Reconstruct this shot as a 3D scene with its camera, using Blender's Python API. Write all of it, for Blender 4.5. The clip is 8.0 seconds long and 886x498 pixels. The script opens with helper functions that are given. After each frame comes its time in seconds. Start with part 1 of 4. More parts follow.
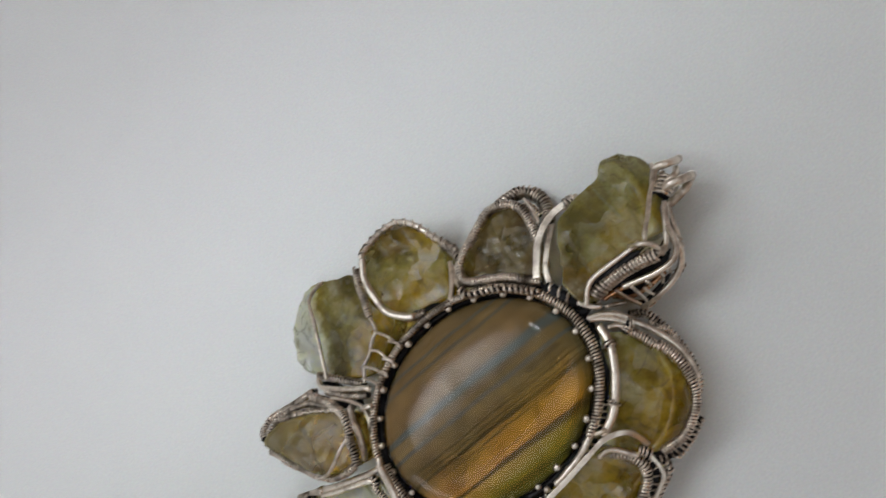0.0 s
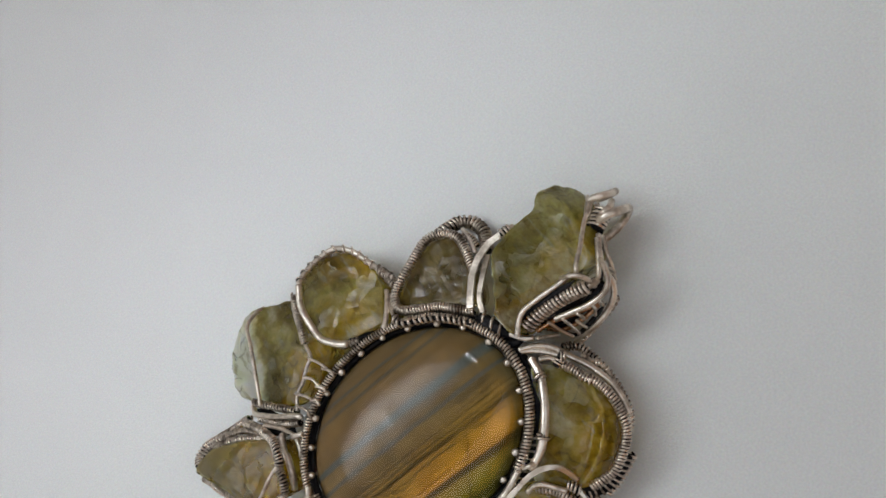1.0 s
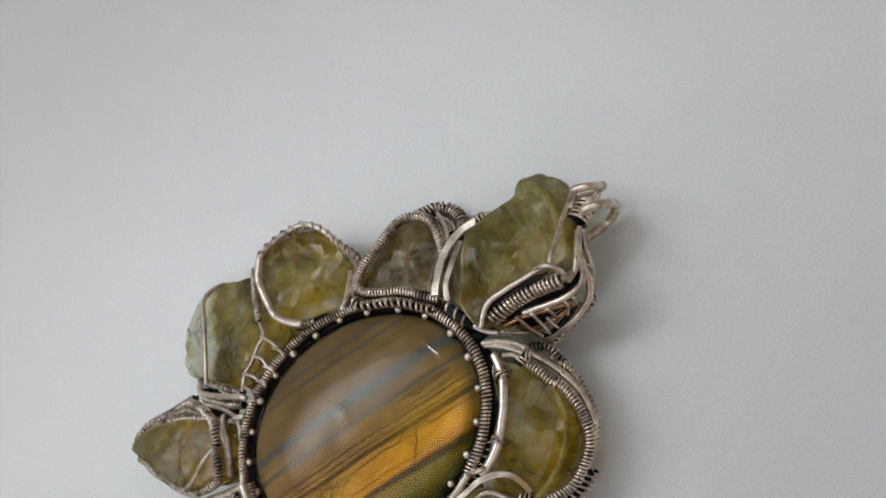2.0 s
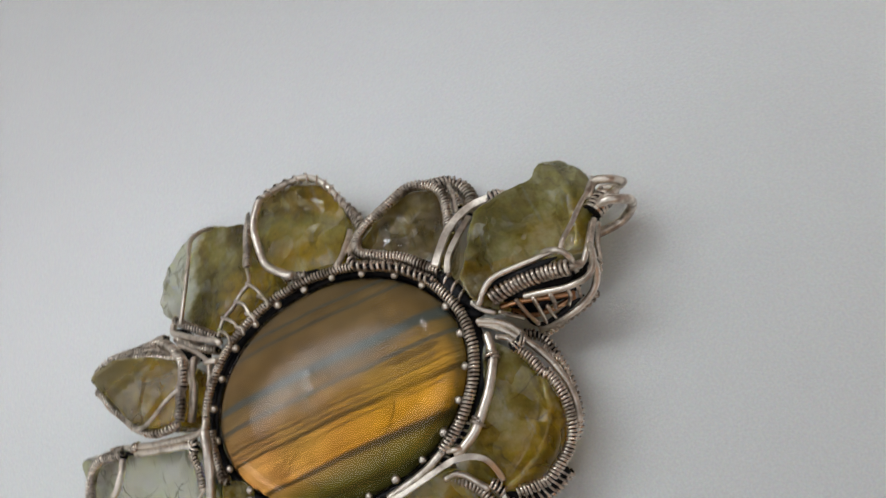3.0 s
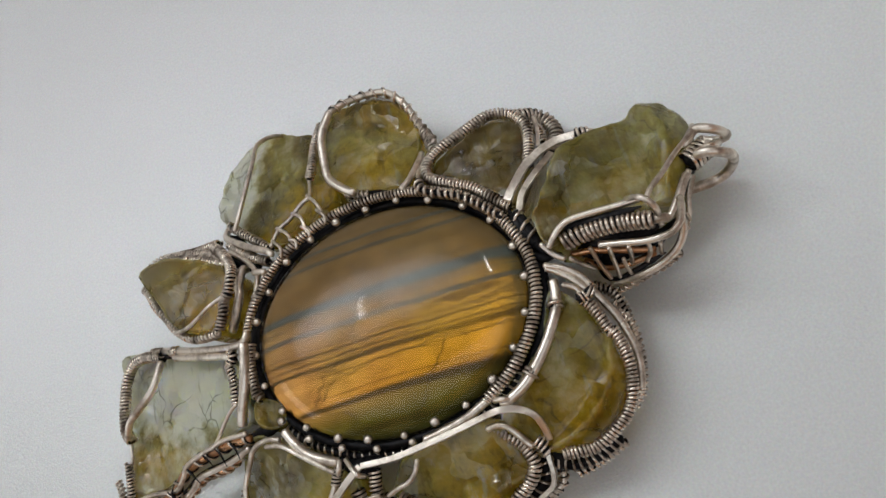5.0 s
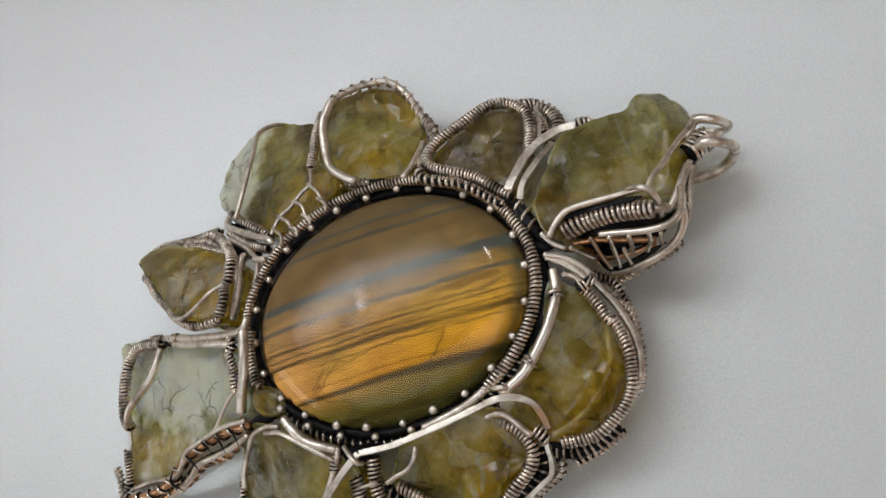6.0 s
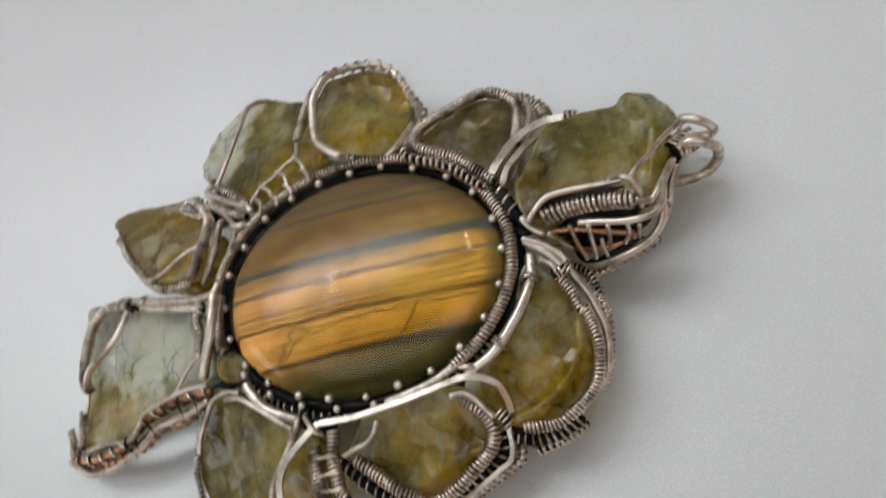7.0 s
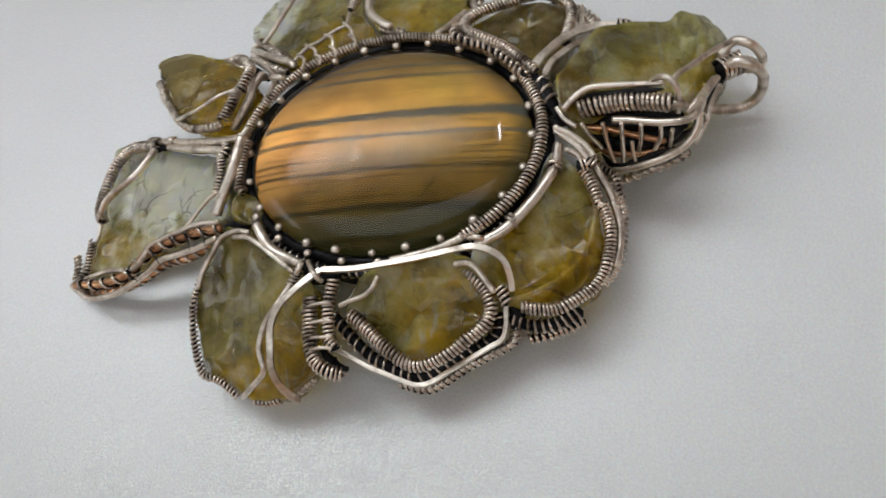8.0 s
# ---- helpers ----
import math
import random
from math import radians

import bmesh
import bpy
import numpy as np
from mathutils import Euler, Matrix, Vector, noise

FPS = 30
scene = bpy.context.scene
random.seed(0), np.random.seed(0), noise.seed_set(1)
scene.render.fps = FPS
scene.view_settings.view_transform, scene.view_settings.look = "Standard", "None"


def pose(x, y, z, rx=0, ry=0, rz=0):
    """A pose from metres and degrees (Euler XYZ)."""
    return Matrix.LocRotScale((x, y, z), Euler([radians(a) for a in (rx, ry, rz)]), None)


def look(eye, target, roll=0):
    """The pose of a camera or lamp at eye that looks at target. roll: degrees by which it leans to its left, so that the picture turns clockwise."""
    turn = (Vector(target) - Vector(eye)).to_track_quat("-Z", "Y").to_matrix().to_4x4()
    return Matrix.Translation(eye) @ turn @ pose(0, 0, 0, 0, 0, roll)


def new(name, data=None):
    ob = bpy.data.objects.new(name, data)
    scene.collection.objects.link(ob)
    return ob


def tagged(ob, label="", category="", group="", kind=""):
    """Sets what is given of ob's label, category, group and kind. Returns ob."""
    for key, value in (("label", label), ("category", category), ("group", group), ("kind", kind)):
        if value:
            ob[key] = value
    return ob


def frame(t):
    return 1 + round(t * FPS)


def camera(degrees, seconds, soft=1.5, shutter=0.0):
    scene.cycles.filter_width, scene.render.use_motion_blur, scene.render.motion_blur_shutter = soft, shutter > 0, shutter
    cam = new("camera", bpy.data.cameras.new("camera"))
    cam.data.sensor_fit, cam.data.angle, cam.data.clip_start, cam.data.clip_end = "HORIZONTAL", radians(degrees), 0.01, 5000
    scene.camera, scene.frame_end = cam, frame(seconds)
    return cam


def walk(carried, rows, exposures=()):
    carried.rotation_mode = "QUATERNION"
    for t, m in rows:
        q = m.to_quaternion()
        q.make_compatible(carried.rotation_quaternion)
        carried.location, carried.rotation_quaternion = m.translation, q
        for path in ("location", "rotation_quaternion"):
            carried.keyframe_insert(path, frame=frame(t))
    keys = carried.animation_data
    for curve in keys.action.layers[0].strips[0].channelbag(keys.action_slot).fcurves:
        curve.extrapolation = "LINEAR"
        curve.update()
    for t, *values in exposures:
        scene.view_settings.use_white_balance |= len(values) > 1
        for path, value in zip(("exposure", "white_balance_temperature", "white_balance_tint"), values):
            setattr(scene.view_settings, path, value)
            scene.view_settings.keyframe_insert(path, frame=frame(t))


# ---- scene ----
# Camera: places in millimetres over the table, turned to metres below.
cam = camera(50.0, 8.0, soft=1.5, shutter=0.6)
MM = 0.001
ROWS = [
    (0.0, 32.52, -15.86, 106.80, 4.61, 22.72, -41.56),
    (0.5, 35.05, -16.24, 105.33, 5.66, 21.68, -40.70),
    (1.0, 36.34, -19.73, 103.56, 7.18, 22.13, -40.05),
    (1.2, 36.28, -21.17, 102.68, 7.95, 22.23, -39.68),
    (2.3, 32.47, -25.62, 92.39, 13.74, 21.89, -31.01),
    (2.5, 30.59, -24.93, 92.58, 14.65, 19.81, -29.44),
    (3.0, 28.42, -26.11, 91.38, 16.75, 18.26, -24.97),
    (3.5, 27.30, -25.87, 86.86, 16.76, 19.32, -18.35),
    (4.0, 28.38, -25.00, 87.75, 17.47, 20.54, -16.98),
    (4.5, 27.76, -25.30, 84.39, 17.10, 20.87, -16.28),
    (6.0, 27.05, -26.47, 83.93, 17.20, 20.72, -15.37),
    (6.5, 27.19, -27.74, 82.76, 18.63, 20.91, -13.86),
    (7.0, 25.38, -31.45, 81.96, 21.32, 17.94, -10.83),
    (7.2, 24.89, -32.69, 76.78, 20.02, 18.09, -7.84),
    (7.5, 24.39, -35.69, 75.74, 21.09, 16.83, -4.62),
    (8.0, 23.27, -42.51, 77.61, 25.26, 14.92, 0.00),
]
walk(cam, [(t, Matrix.Translation((MM * x, MM * y, MM * z)) @ Euler((radians(rx), radians(ry), radians(rz))).to_matrix().to_4x4())
           for t, x, y, z, rx, ry, rz in ROWS],
     exposures=[(0.0, -0.24), (2.5, -0.2), (4.2, -0.2), (6.0, -0.11), (8.0, -0.07)])

# ---- light ----
world = bpy.data.worlds.new("world")
world.use_nodes = True
scene.world = world
world.node_tree.nodes["Background"].inputs[0].default_value = (0.62, 0.68, 0.78, 1)
world.node_tree.nodes["Background"].inputs[1].default_value = 0.3


def area_lamp(name, place, target, wide, high, watts, colour):
    data = bpy.data.lights.new(name, "AREA")
    data.shape, data.size, data.size_y, data.energy, data.color = "RECTANGLE", wide, high, watts, colour
    lamp = new(name, data)
    lamp.matrix_world = look(place, target)
    return lamp


# Unseen overhead fill lamp, added to lift the shadow on the card's right.
area_lamp("south_fill_light", (-0.1, -1.1, 1.63), (-0.1, -1.1, 0.0), 3.6, 1.3, 11.0, (0.93, 0.975, 1.0))
area_lamp("window_light", (-2.03, -0.35, 0.6), (0.0, -0.35, 0.6), 1.0, 0.5, 3, (0.93, 0.97, 1.0))

# ---- materials ----


def material(name):
    mat = bpy.data.materials.new(name)
    mat.use_nodes = True
    tree = mat.node_tree
    return mat, tree.nodes, tree.links, tree.nodes["Principled BSDF"]


def coords(nodes):
    return nodes.new("ShaderNodeTexCoord").outputs["Object"]


def noise_tex(nodes, links, scale, detail=3.0, rough=0.55, at=None):
    tex = nodes.new("ShaderNodeTexNoise")
    tex.inputs["Scale"].default_value, tex.inputs["Detail"].default_value = scale, detail
    tex.inputs["Roughness"].default_value = rough
    links.new(at or coords(nodes), tex.inputs["Vector"])
    return tex.outputs["Fac"]


def ramp(nodes, links, value, stops):
    node = nodes.new("ShaderNodeValToRGB")
    el = node.color_ramp.elements
    while len(el) > 1:
        el.remove(el[-1])
    for k, (place, colour) in enumerate(stops):
        e = el[0] if k == 0 else el.new(place)
        e.position = place
        e.color = (*colour, 1) if len(colour) == 3 else colour
    links.new(value, node.inputs["Fac"])
    return node.outputs["Color"]


def grey(*stops):
    return [(p, (v, v, v)) for p, v in stops]


def mix(nodes, links, fac, a, b, kind="MIX"):
    node = nodes.new("ShaderNodeMix")
    node.data_type, node.blend_type = "RGBA", kind
    for socket, value in ((node.inputs[0], fac), (node.inputs[6], a), (node.inputs[7], b)):
        if isinstance(value, bpy.types.NodeSocket):
            links.new(value, socket)
        elif isinstance(value, tuple):
            socket.default_value = (*value, 1)
        else:
            socket.default_value = value
    return node.outputs[2]


def bump(nodes, links, height, strength, depth, normal=None):
    node = nodes.new("ShaderNodeBump")
    node.inputs["Strength"].default_value, node.inputs["Distance"].default_value = strength, depth
    links.new(height, node.inputs["Height"])
    if normal:
        links.new(normal, node.inputs["Normal"])
    return node.outputs["Normal"]


def card_material():
    mat, nodes, links, out = material("pearl_card")
    soft = noise_tex(nodes, links, 60, 2)
    grain = noise_tex(nodes, links, 4000, 3, 0.75)
    tone = ramp(nodes, links, soft, [(0.3, (0.76, 0.775, 0.768)), (0.7, (0.785, 0.798, 0.788))])
    speck = ramp(nodes, links, grain, [(0.36, (0.93, 0.93, 0.935)), (0.64, (1.06, 1.06, 1.06))])
    links.new(mix(nodes, links, 1.0, tone, speck, "MULTIPLY"), out.inputs["Base Color"])
    links.new(bump(nodes, links, grain, 0.4, 0.0002), out.inputs["Normal"])
    out.inputs["Roughness"].default_value = 0.5
    flakes = nodes.new("ShaderNodeTexVoronoi")
    flakes.inputs["Scale"].default_value = 5400
    links.new(coords(nodes), flakes.inputs["Vector"])
    lean = nodes.new("ShaderNodeVectorMath")
    lean.operation = "MULTIPLY_ADD"
    links.new(flakes.outputs["Color"], lean.inputs[0])
    lean.inputs[1].default_value, lean.inputs[2].default_value = (0.21, 0.21, 0.0), (-0.105, -0.105, 1.0)
    unit = nodes.new("ShaderNodeVectorMath")
    unit.operation = "NORMALIZE"
    links.new(lean.outputs[0], unit.inputs[0])
    pearl = nodes.new("ShaderNodeBsdfGlossy")
    pearl.inputs["Roughness"].default_value = 0.34
    links.new(mix(nodes, links, 0.22, (1.0, 1.0, 1.0), flakes.outputs["Color"]), pearl.inputs["Color"])
    links.new(unit.outputs[0], pearl.inputs["Normal"])
    both = nodes.new("ShaderNodeMixShader")
    both.inputs[0].default_value = 0.16
    links.new(out.outputs[0], both.inputs[1])
    links.new(pearl.outputs[0], both.inputs[2])
    links.new(both.outputs[0], nodes["Material Output"].inputs["Surface"])
    return mat


def metal_material(name, light, dark, low, high, rough):
    mat, nodes, links, out = material(name)
    wear = noise_tex(nodes, links, 420, 4, 0.65)
    fine = noise_tex(nodes, links, 3500, 3, 0.6)
    links.new(ramp(nodes, links, wear, [(low, dark), (high, light)]), out.inputs["Base Color"])
    links.new(ramp(nodes, links, wear, grey((low, min(0.9, rough + 0.2)), (high, rough))), out.inputs["Roughness"])
    links.new(bump(nodes, links, fine, 0.14, 0.00005), out.inputs["Normal"])
    out.inputs["Metallic"].default_value = 1.0
    return mat


silver = metal_material("worn_silver", (0.92, 0.84, 0.74), (0.43, 0.36, 0.29), 0.34, 0.54, 0.31)
coil_silver = metal_material("coiled_silver", (0.90, 0.80, 0.69), (0.16, 0.125, 0.095), 0.36, 0.56, 0.26)
# Copper tone; on the square stone's wires it paints in a warm reflection.
copper_glint_silver = metal_material("copper_toned_glint_silver", (0.86, 0.49, 0.27), (0.32, 0.15, 0.08), 0.34, 0.60, 0.24)
# Real blackening, and the black that stands in for shade in gaps and coils.
dark_silver = metal_material("blackened_silver_gap_shade", (0.045, 0.043, 0.045), (0.012, 0.012, 0.014), 0.35, 0.7, 0.5)


def wander(nodes, links, at, scale):
    """A coloured noise, to bend a pattern's lines."""
    tex = nodes.new("ShaderNodeTexNoise")
    tex.inputs["Scale"].default_value = scale
    links.new(at, tex.inputs["Vector"])
    return tex.outputs["Color"]


def calc(nodes, links, kind, *values, clamp=False):
    """One step of arithmetic on sockets and numbers."""
    node = nodes.new("ShaderNodeMath")
    node.operation, node.use_clamp = kind, clamp
    for socket, value in zip(node.inputs, values):
        if isinstance(value, bpy.types.NodeSocket):
            links.new(value, socket)
        else:
            socket.default_value = value
    return node.outputs[0]


def crystal_material(name, cloudy, yellow, smoky=0.0, frost=None, warm=None, chipped=1.0):
    """Raw crystal, waxy and half clear: cloudy shifts it to frosted grey-green, yellow to amber, smoky to brown;
    frost and warm name the sides (degrees) that are pale and amber; chipped, how broken its faces are."""
    mat, nodes, links, out = material(name)
    at = coords(nodes)
    big = noise_tex(nodes, links, 85, 3, 0.5, at)
    patch = noise_tex(nodes, links, 210, 5, 0.6, at)
    fine = noise_tex(nodes, links, 1500, 4, 0.6, at)
    cleave = nodes.new("ShaderNodeMapping")
    cleave.inputs["Rotation"].default_value = (0, 0, radians(25 + 110 * yellow))
    cleave.inputs["Scale"].default_value = (1.6, 0.35, 1.0)
    links.new(at, cleave.inputs["Vector"])
    veins = noise_tex(nodes, links, 520, 5, 0.65, cleave.outputs["Vector"])
    olive, amber = (0.64, 0.585, 0.20), (0.72, 0.47, 0.018)
    pale, deep, brown = (0.74, 0.74, 0.58), (0.15, 0.125, 0.03), (0.30, 0.19, 0.11)
    body = mix(nodes, links, ramp(nodes, links, big, grey((0.60 - 0.35 * yellow, 0), (0.82 - 0.35 * yellow, 0.9))), olive, amber)
    if smoky:
        body = mix(nodes, links, ramp(nodes, links, big, grey((0.38, smoky), (0.66, 0.35 * smoky))), body, brown)
    clear = None
    for side, tone in ((warm, amber), (frost, (0.84, 0.87, 0.79))):
        if side is None:
            continue
        place = nodes.new("ShaderNodeVectorMath")
        place.operation = "DOT_PRODUCT"
        links.new(nodes.new("ShaderNodeTexCoord").outputs["Generated"], place.inputs[0])
        c, s = math.cos(radians(side)), math.sin(radians(side))
        place.inputs[1].default_value = (0.7 * c, 0.7 * s, 0)
        push = calc(nodes, links, "MULTIPLY_ADD", patch, 0.5, place.outputs["Value"])
        mid = 0.35 * (c + s) + 0.25 - 1.2 * max(0.0, cloudy - 0.8)
        reach = ramp(nodes, links, push, grey((mid + 0.08, 0.0), (mid + 0.18, 0.85)))
        body = mix(nodes, links, reach, body, tone)
        clear = reach if side == frost else clear
    body = mix(nodes, links, ramp(nodes, links, big, grey((0.36, 0.62), (0.52, 0.0))), body, mix(nodes, links, 0.5, deep, brown))
    body = mix(nodes, links, ramp(nodes, links, patch, grey((0.68 - 0.24 * cloudy, 0), (0.84 - 0.22 * cloudy, 0.65))), body, pale)
    body = mix(nodes, links, ramp(nodes, links, veins, grey((0.37, 0.55 - 0.2 * min(1.0, cloudy)), (0.43, 0.0))), body, deep)
    body = mix(nodes, links, ramp(nodes, links, veins, grey((0.58, 0.0), (0.655, 0.42 * chipped))), body, pale)
    seam = nodes.new("ShaderNodeTexVoronoi")
    seam.feature = "DISTANCE_TO_EDGE"
    seam.inputs["Scale"].default_value = 170
    links.new(mix(nodes, links, 0.008, at, wander(nodes, links, at, 180)), seam.inputs["Vector"])
    thin = ramp(nodes, links, seam.outputs["Distance"], grey((0.0, 1.0), (0.022, 0.0)))
    some = ramp(nodes, links, patch, grey((0.44, 0.75), (0.54, 0.0)))
    body = mix(nodes, links, mix(nodes, links, 1.0, thin, some, "MULTIPLY"), body, (0.06, 0.05, 0.02))
    links.new(body, out.inputs["Base Color"])
    # each fracture face leans its own way
    chip = nodes.new("ShaderNodeTexVoronoi")
    chip.inputs["Scale"].default_value = 380
    links.new(mix(nodes, links, 0.005, at, wander(nodes, links, at, 260)), chip.inputs["Vector"])
    lean = nodes.new("ShaderNodeVectorMath")
    lean.operation = "SUBTRACT"
    links.new(chip.outputs["Color"], lean.inputs[0])
    lean.inputs[1].default_value = (0.5, 0.5, 0.5)
    tilted = nodes.new("ShaderNodeVectorMath")
    tilted.operation = "MULTIPLY_ADD"
    links.new(lean.outputs[0], tilted.inputs[0])
    tilted.inputs[1].default_value = (0.46 * chipped, 0.46 * chipped, 0.25 * chipped)
    links.new(nodes.new("ShaderNodeNewGeometry").outputs["Normal"], tilted.inputs[2])
    unit = nodes.new("ShaderNodeVectorMath")
    unit.operation = "NORMALIZE"
    links.new(tilted.outputs[0], unit.inputs[0])
    links.new(bump(nodes, links, fine, 0.22, 0.0001, bump(nodes, links, patch, 0.25 * chipped, 0.0010, unit.outputs[0])), out.inputs["Normal"])
    links.new(ramp(nodes, links, patch, grey((0.35, 0.03 + 0.3 * max(0.0, 1.0 - chipped)), (0.65, 0.15 + 0.2 * max(0.0, 1.0 - chipped)))), out.inputs["Roughness"])
    depth = ramp(nodes, links, patch, grey((0.40, 0.84), (0.66, 0.54 - 0.2 * cloudy)))
    if clear:
        depth = mix(nodes, links, clear, depth, (0.2, 0.2, 0.2))
    links.new(depth, out.inputs["Transmission Weight"])
    out.inputs["Subsurface Weight"].default_value = 1.0
    out.inputs["Subsurface Radius"].default_value = (1.0, 0.85, 0.3)
    out.inputs["Subsurface Scale"].default_value = 0.0012
    out.inputs["IOR"].default_value = 1.52
    return mat


def gem_cover():
    """The clear polished skin of the stone."""
    mat, nodes, links, out = material("clear_gem")
    nodes.remove(out)
    inside = nodes.new("ShaderNodeBsdfTransparent")
    inside.inputs["Color"].default_value = (0.98, 0.98, 0.96, 1)
    gloss = nodes.new("ShaderNodeBsdfGlossy")
    worn = noise_tex(nodes, links, 260, 3, 0.6)
    links.new(ramp(nodes, links, worn, grey((0.4, 0.075), (0.7, 0.11))), gloss.inputs["Roughness"])
    edge = nodes.new("ShaderNodeLayerWeight")
    shine = calc(nodes, links, "MULTIPLY_ADD", calc(nodes, links, "POWER", edge.outputs["Facing"], 5.0), 0.95, 0.042)
    both = nodes.new("ShaderNodeMixShader")
    for socket, source in zip(both.inputs, (shine, inside.outputs[0], gloss.outputs[0])):
        links.new(source, socket)
    links.new(both.outputs[0], nodes["Material Output"].inputs["Surface"])
    return mat


def gem_layer():
    """Banded feldspar: dull body, and thin tilted sheets inside that throw back gold light."""
    mat, nodes, links, out = material("banded_feldspar")
    at = coords(nodes)
    split = nodes.new("ShaderNodeSeparateXYZ")
    links.new(at, split.inputs[0])
    x, y = (calc(nodes, links, "MULTIPLY", split.outputs[k], 1000.0) for k in (0, 1))
    wob = calc(nodes, links, "SUBTRACT", noise_tex(nodes, links, 70, 3, 0.55, at), 0.5)
    rough_edge = calc(nodes, links, "SUBTRACT", noise_tex(nodes, links, 620, 4, 0.65, at), 0.5)
    # v: millimetres across the bands, which lean and bow a little
    v = calc(nodes, links, "MULTIPLY_ADD", x, 0.062, y)
    v = calc(nodes, links, "MULTIPLY_ADD", wob, 1.1, v)
    v = calc(nodes, links, "MULTIPLY_ADD", rough_edge, 0.12, v)
    bands = blue = None
    for centre, wide, low, grow, cool in BANDS:
        # distance from the band's middle, in half widths that grow along it
        half = calc(nodes, links, "MAXIMUM", calc(nodes, links, "MULTIPLY_ADD", x, grow * wide / 12.0, wide), 0.03)
        off = calc(nodes, links, "DIVIDE", calc(nodes, links, "ABSOLUTE", calc(nodes, links, "SUBTRACT", v, centre)), half)
        line = ramp(nodes, links, calc(nodes, links, "MULTIPLY", off, 0.5), grey((0.18, low), (0.66, 1.0)))
        if cool:
            cold = ramp(nodes, links, calc(nodes, links, "MULTIPLY", off, 0.5), grey((0.18, cool), (0.66, 0.0)))
            blue = cold if blue is None else mix(nodes, links, 1.0, blue, cold, "LIGHTEN")
        bands = line if bands is None else mix(nodes, links, 1.0, bands, line, "MULTIPLY")
    broken = ramp(nodes, links, noise_tex(nodes, links, 120, 2, 0.5, at), grey((0.52, 0.0), (0.66, 0.55)))
    bands = mix(nodes, links, broken, bands, (1.0, 1.0, 1.0))
    # an olive lens in the gold
    lens = calc(nodes, links, "ADD", calc(nodes, links, "POWER", calc(nodes, links, "DIVIDE", calc(nodes, links, "SUBTRACT", calc(nodes, links, "MULTIPLY_ADD", rough_edge, 5.0, x), 7.4), 3.6), 2.0),
                calc(nodes, links, "POWER", calc(nodes, links, "DIVIDE", calc(nodes, links, "SUBTRACT", calc(nodes, links, "MULTIPLY_ADD", rough_edge, 0.9, v), 1.62), 0.42), 2.0))
    bands = mix(nodes, links, 1.0, bands, ramp(nodes, links, lens, grey((0.5, 0.5), (1.0, 1.0))), "MULTIPLY")
    # one long crack across the gold, and fine slanting ones
    bent = calc(nodes, links, "MULTIPLY_ADD", rough_edge, 1.6, calc(nodes, links, "MULTIPLY_ADD", y, -0.78, x))
    off = calc(nodes, links, "ABSOLUTE", calc(nodes, links, "SUBTRACT", bent, 6.2))
    reach = ramp(nodes, links, calc(nodes, links, "MULTIPLY_ADD", y, 0.05, 0.5), grey((0.38, 1.0), (0.46, 0.0)))
    long_crack = mix(nodes, links, 1.0, ramp(nodes, links, off, grey((0.0, 0.75), (0.22, 0.0))), reach, "MULTIPLY")
    streak = nodes.new("ShaderNodeMapping")
    streak.inputs["Rotation"].default_value = (0, 0, radians(4))
    streak.inputs["Scale"].default_value = (70, 760, 70)
    links.new(at, streak.inputs["Vector"])
    fibres = noise_tex(nodes, links, 1.0, 5, 0.62, streak.outputs["Vector"])
    mottle = noise_tex(nodes, links, 420, 4, 0.6, at)
    slant = nodes.new("ShaderNodeMapping")
    slant.inputs["Rotation"].default_value = (0, 0, radians(-52))
    slant.inputs["Scale"].default_value = (0.5, 2.0, 1.0)
    links.new(at, slant.inputs["Vector"])
    crack = nodes.new("ShaderNodeTexVoronoi")
    crack.feature = "DISTANCE_TO_EDGE"
    crack.inputs["Scale"].default_value = 130
    links.new(mix(nodes, links, 0.004, slant.outputs["Vector"], wander(nodes, links, at, 300)), crack.inputs["Vector"])
    seams = ramp(nodes, links, crack.outputs["Distance"], grey((0.0, 0.45), (0.035, 1.0)))
    across = calc(nodes, links, "MULTIPLY_ADD", v, 0.04, 0.5)
    tint = ramp(nodes, links, across, [(0.12, (0.06, 0.07, 0.015)), (0.24, (0.28, 0.19, 0.013)), (0.30, (0.45, 0.25, 0.012)), (0.33, (1.05, 0.41, 0.008)), (0.40, (1.2, 0.50, 0.012)), (0.52, (1.0, 0.46, 0.03)), (0.66, (0.95, 0.47, 0.06)), (0.9, (0.85, 0.44, 0.07))])
    rosy = ramp(nodes, links, calc(nodes, links, "MULTIPLY_ADD", x, 0.04, 0.5), grey((0.1, 0.9), (0.62, 0.0)))
    rosy = mix(nodes, links, 1.0, rosy, ramp(nodes, links, across, grey((0.24, 0.0), (0.36, 1.0))), "MULTIPLY")
    tint = mix(nodes, links, rosy, tint, mix(nodes, links, 0.65, tint, (1.45, 0.56, 0.20)))
    yellow = ramp(nodes, links, noise_tex(nodes, links, 150, 3, 0.55, at), grey((0.42, 0.0), (0.62, 0.8)))
    tint = mix(nodes, links, yellow, tint, mix(nodes, links, 1.0, tint, (1.0, 1.18, 1.0), "MULTIPLY"))
    grain = mix(nodes, links, 1.0, ramp(nodes, links, fibres, grey((0.3, 0.72), (0.5, 0.97), (0.7, 1.1))), ramp(nodes, links, mottle, grey((0.35, 0.80), (0.65, 1.12))), "MULTIPLY")
    flash = mix(nodes, links, 1.0, mix(nodes, links, 1.0, tint, bands, "MULTIPLY"), grain, "MULTIPLY")
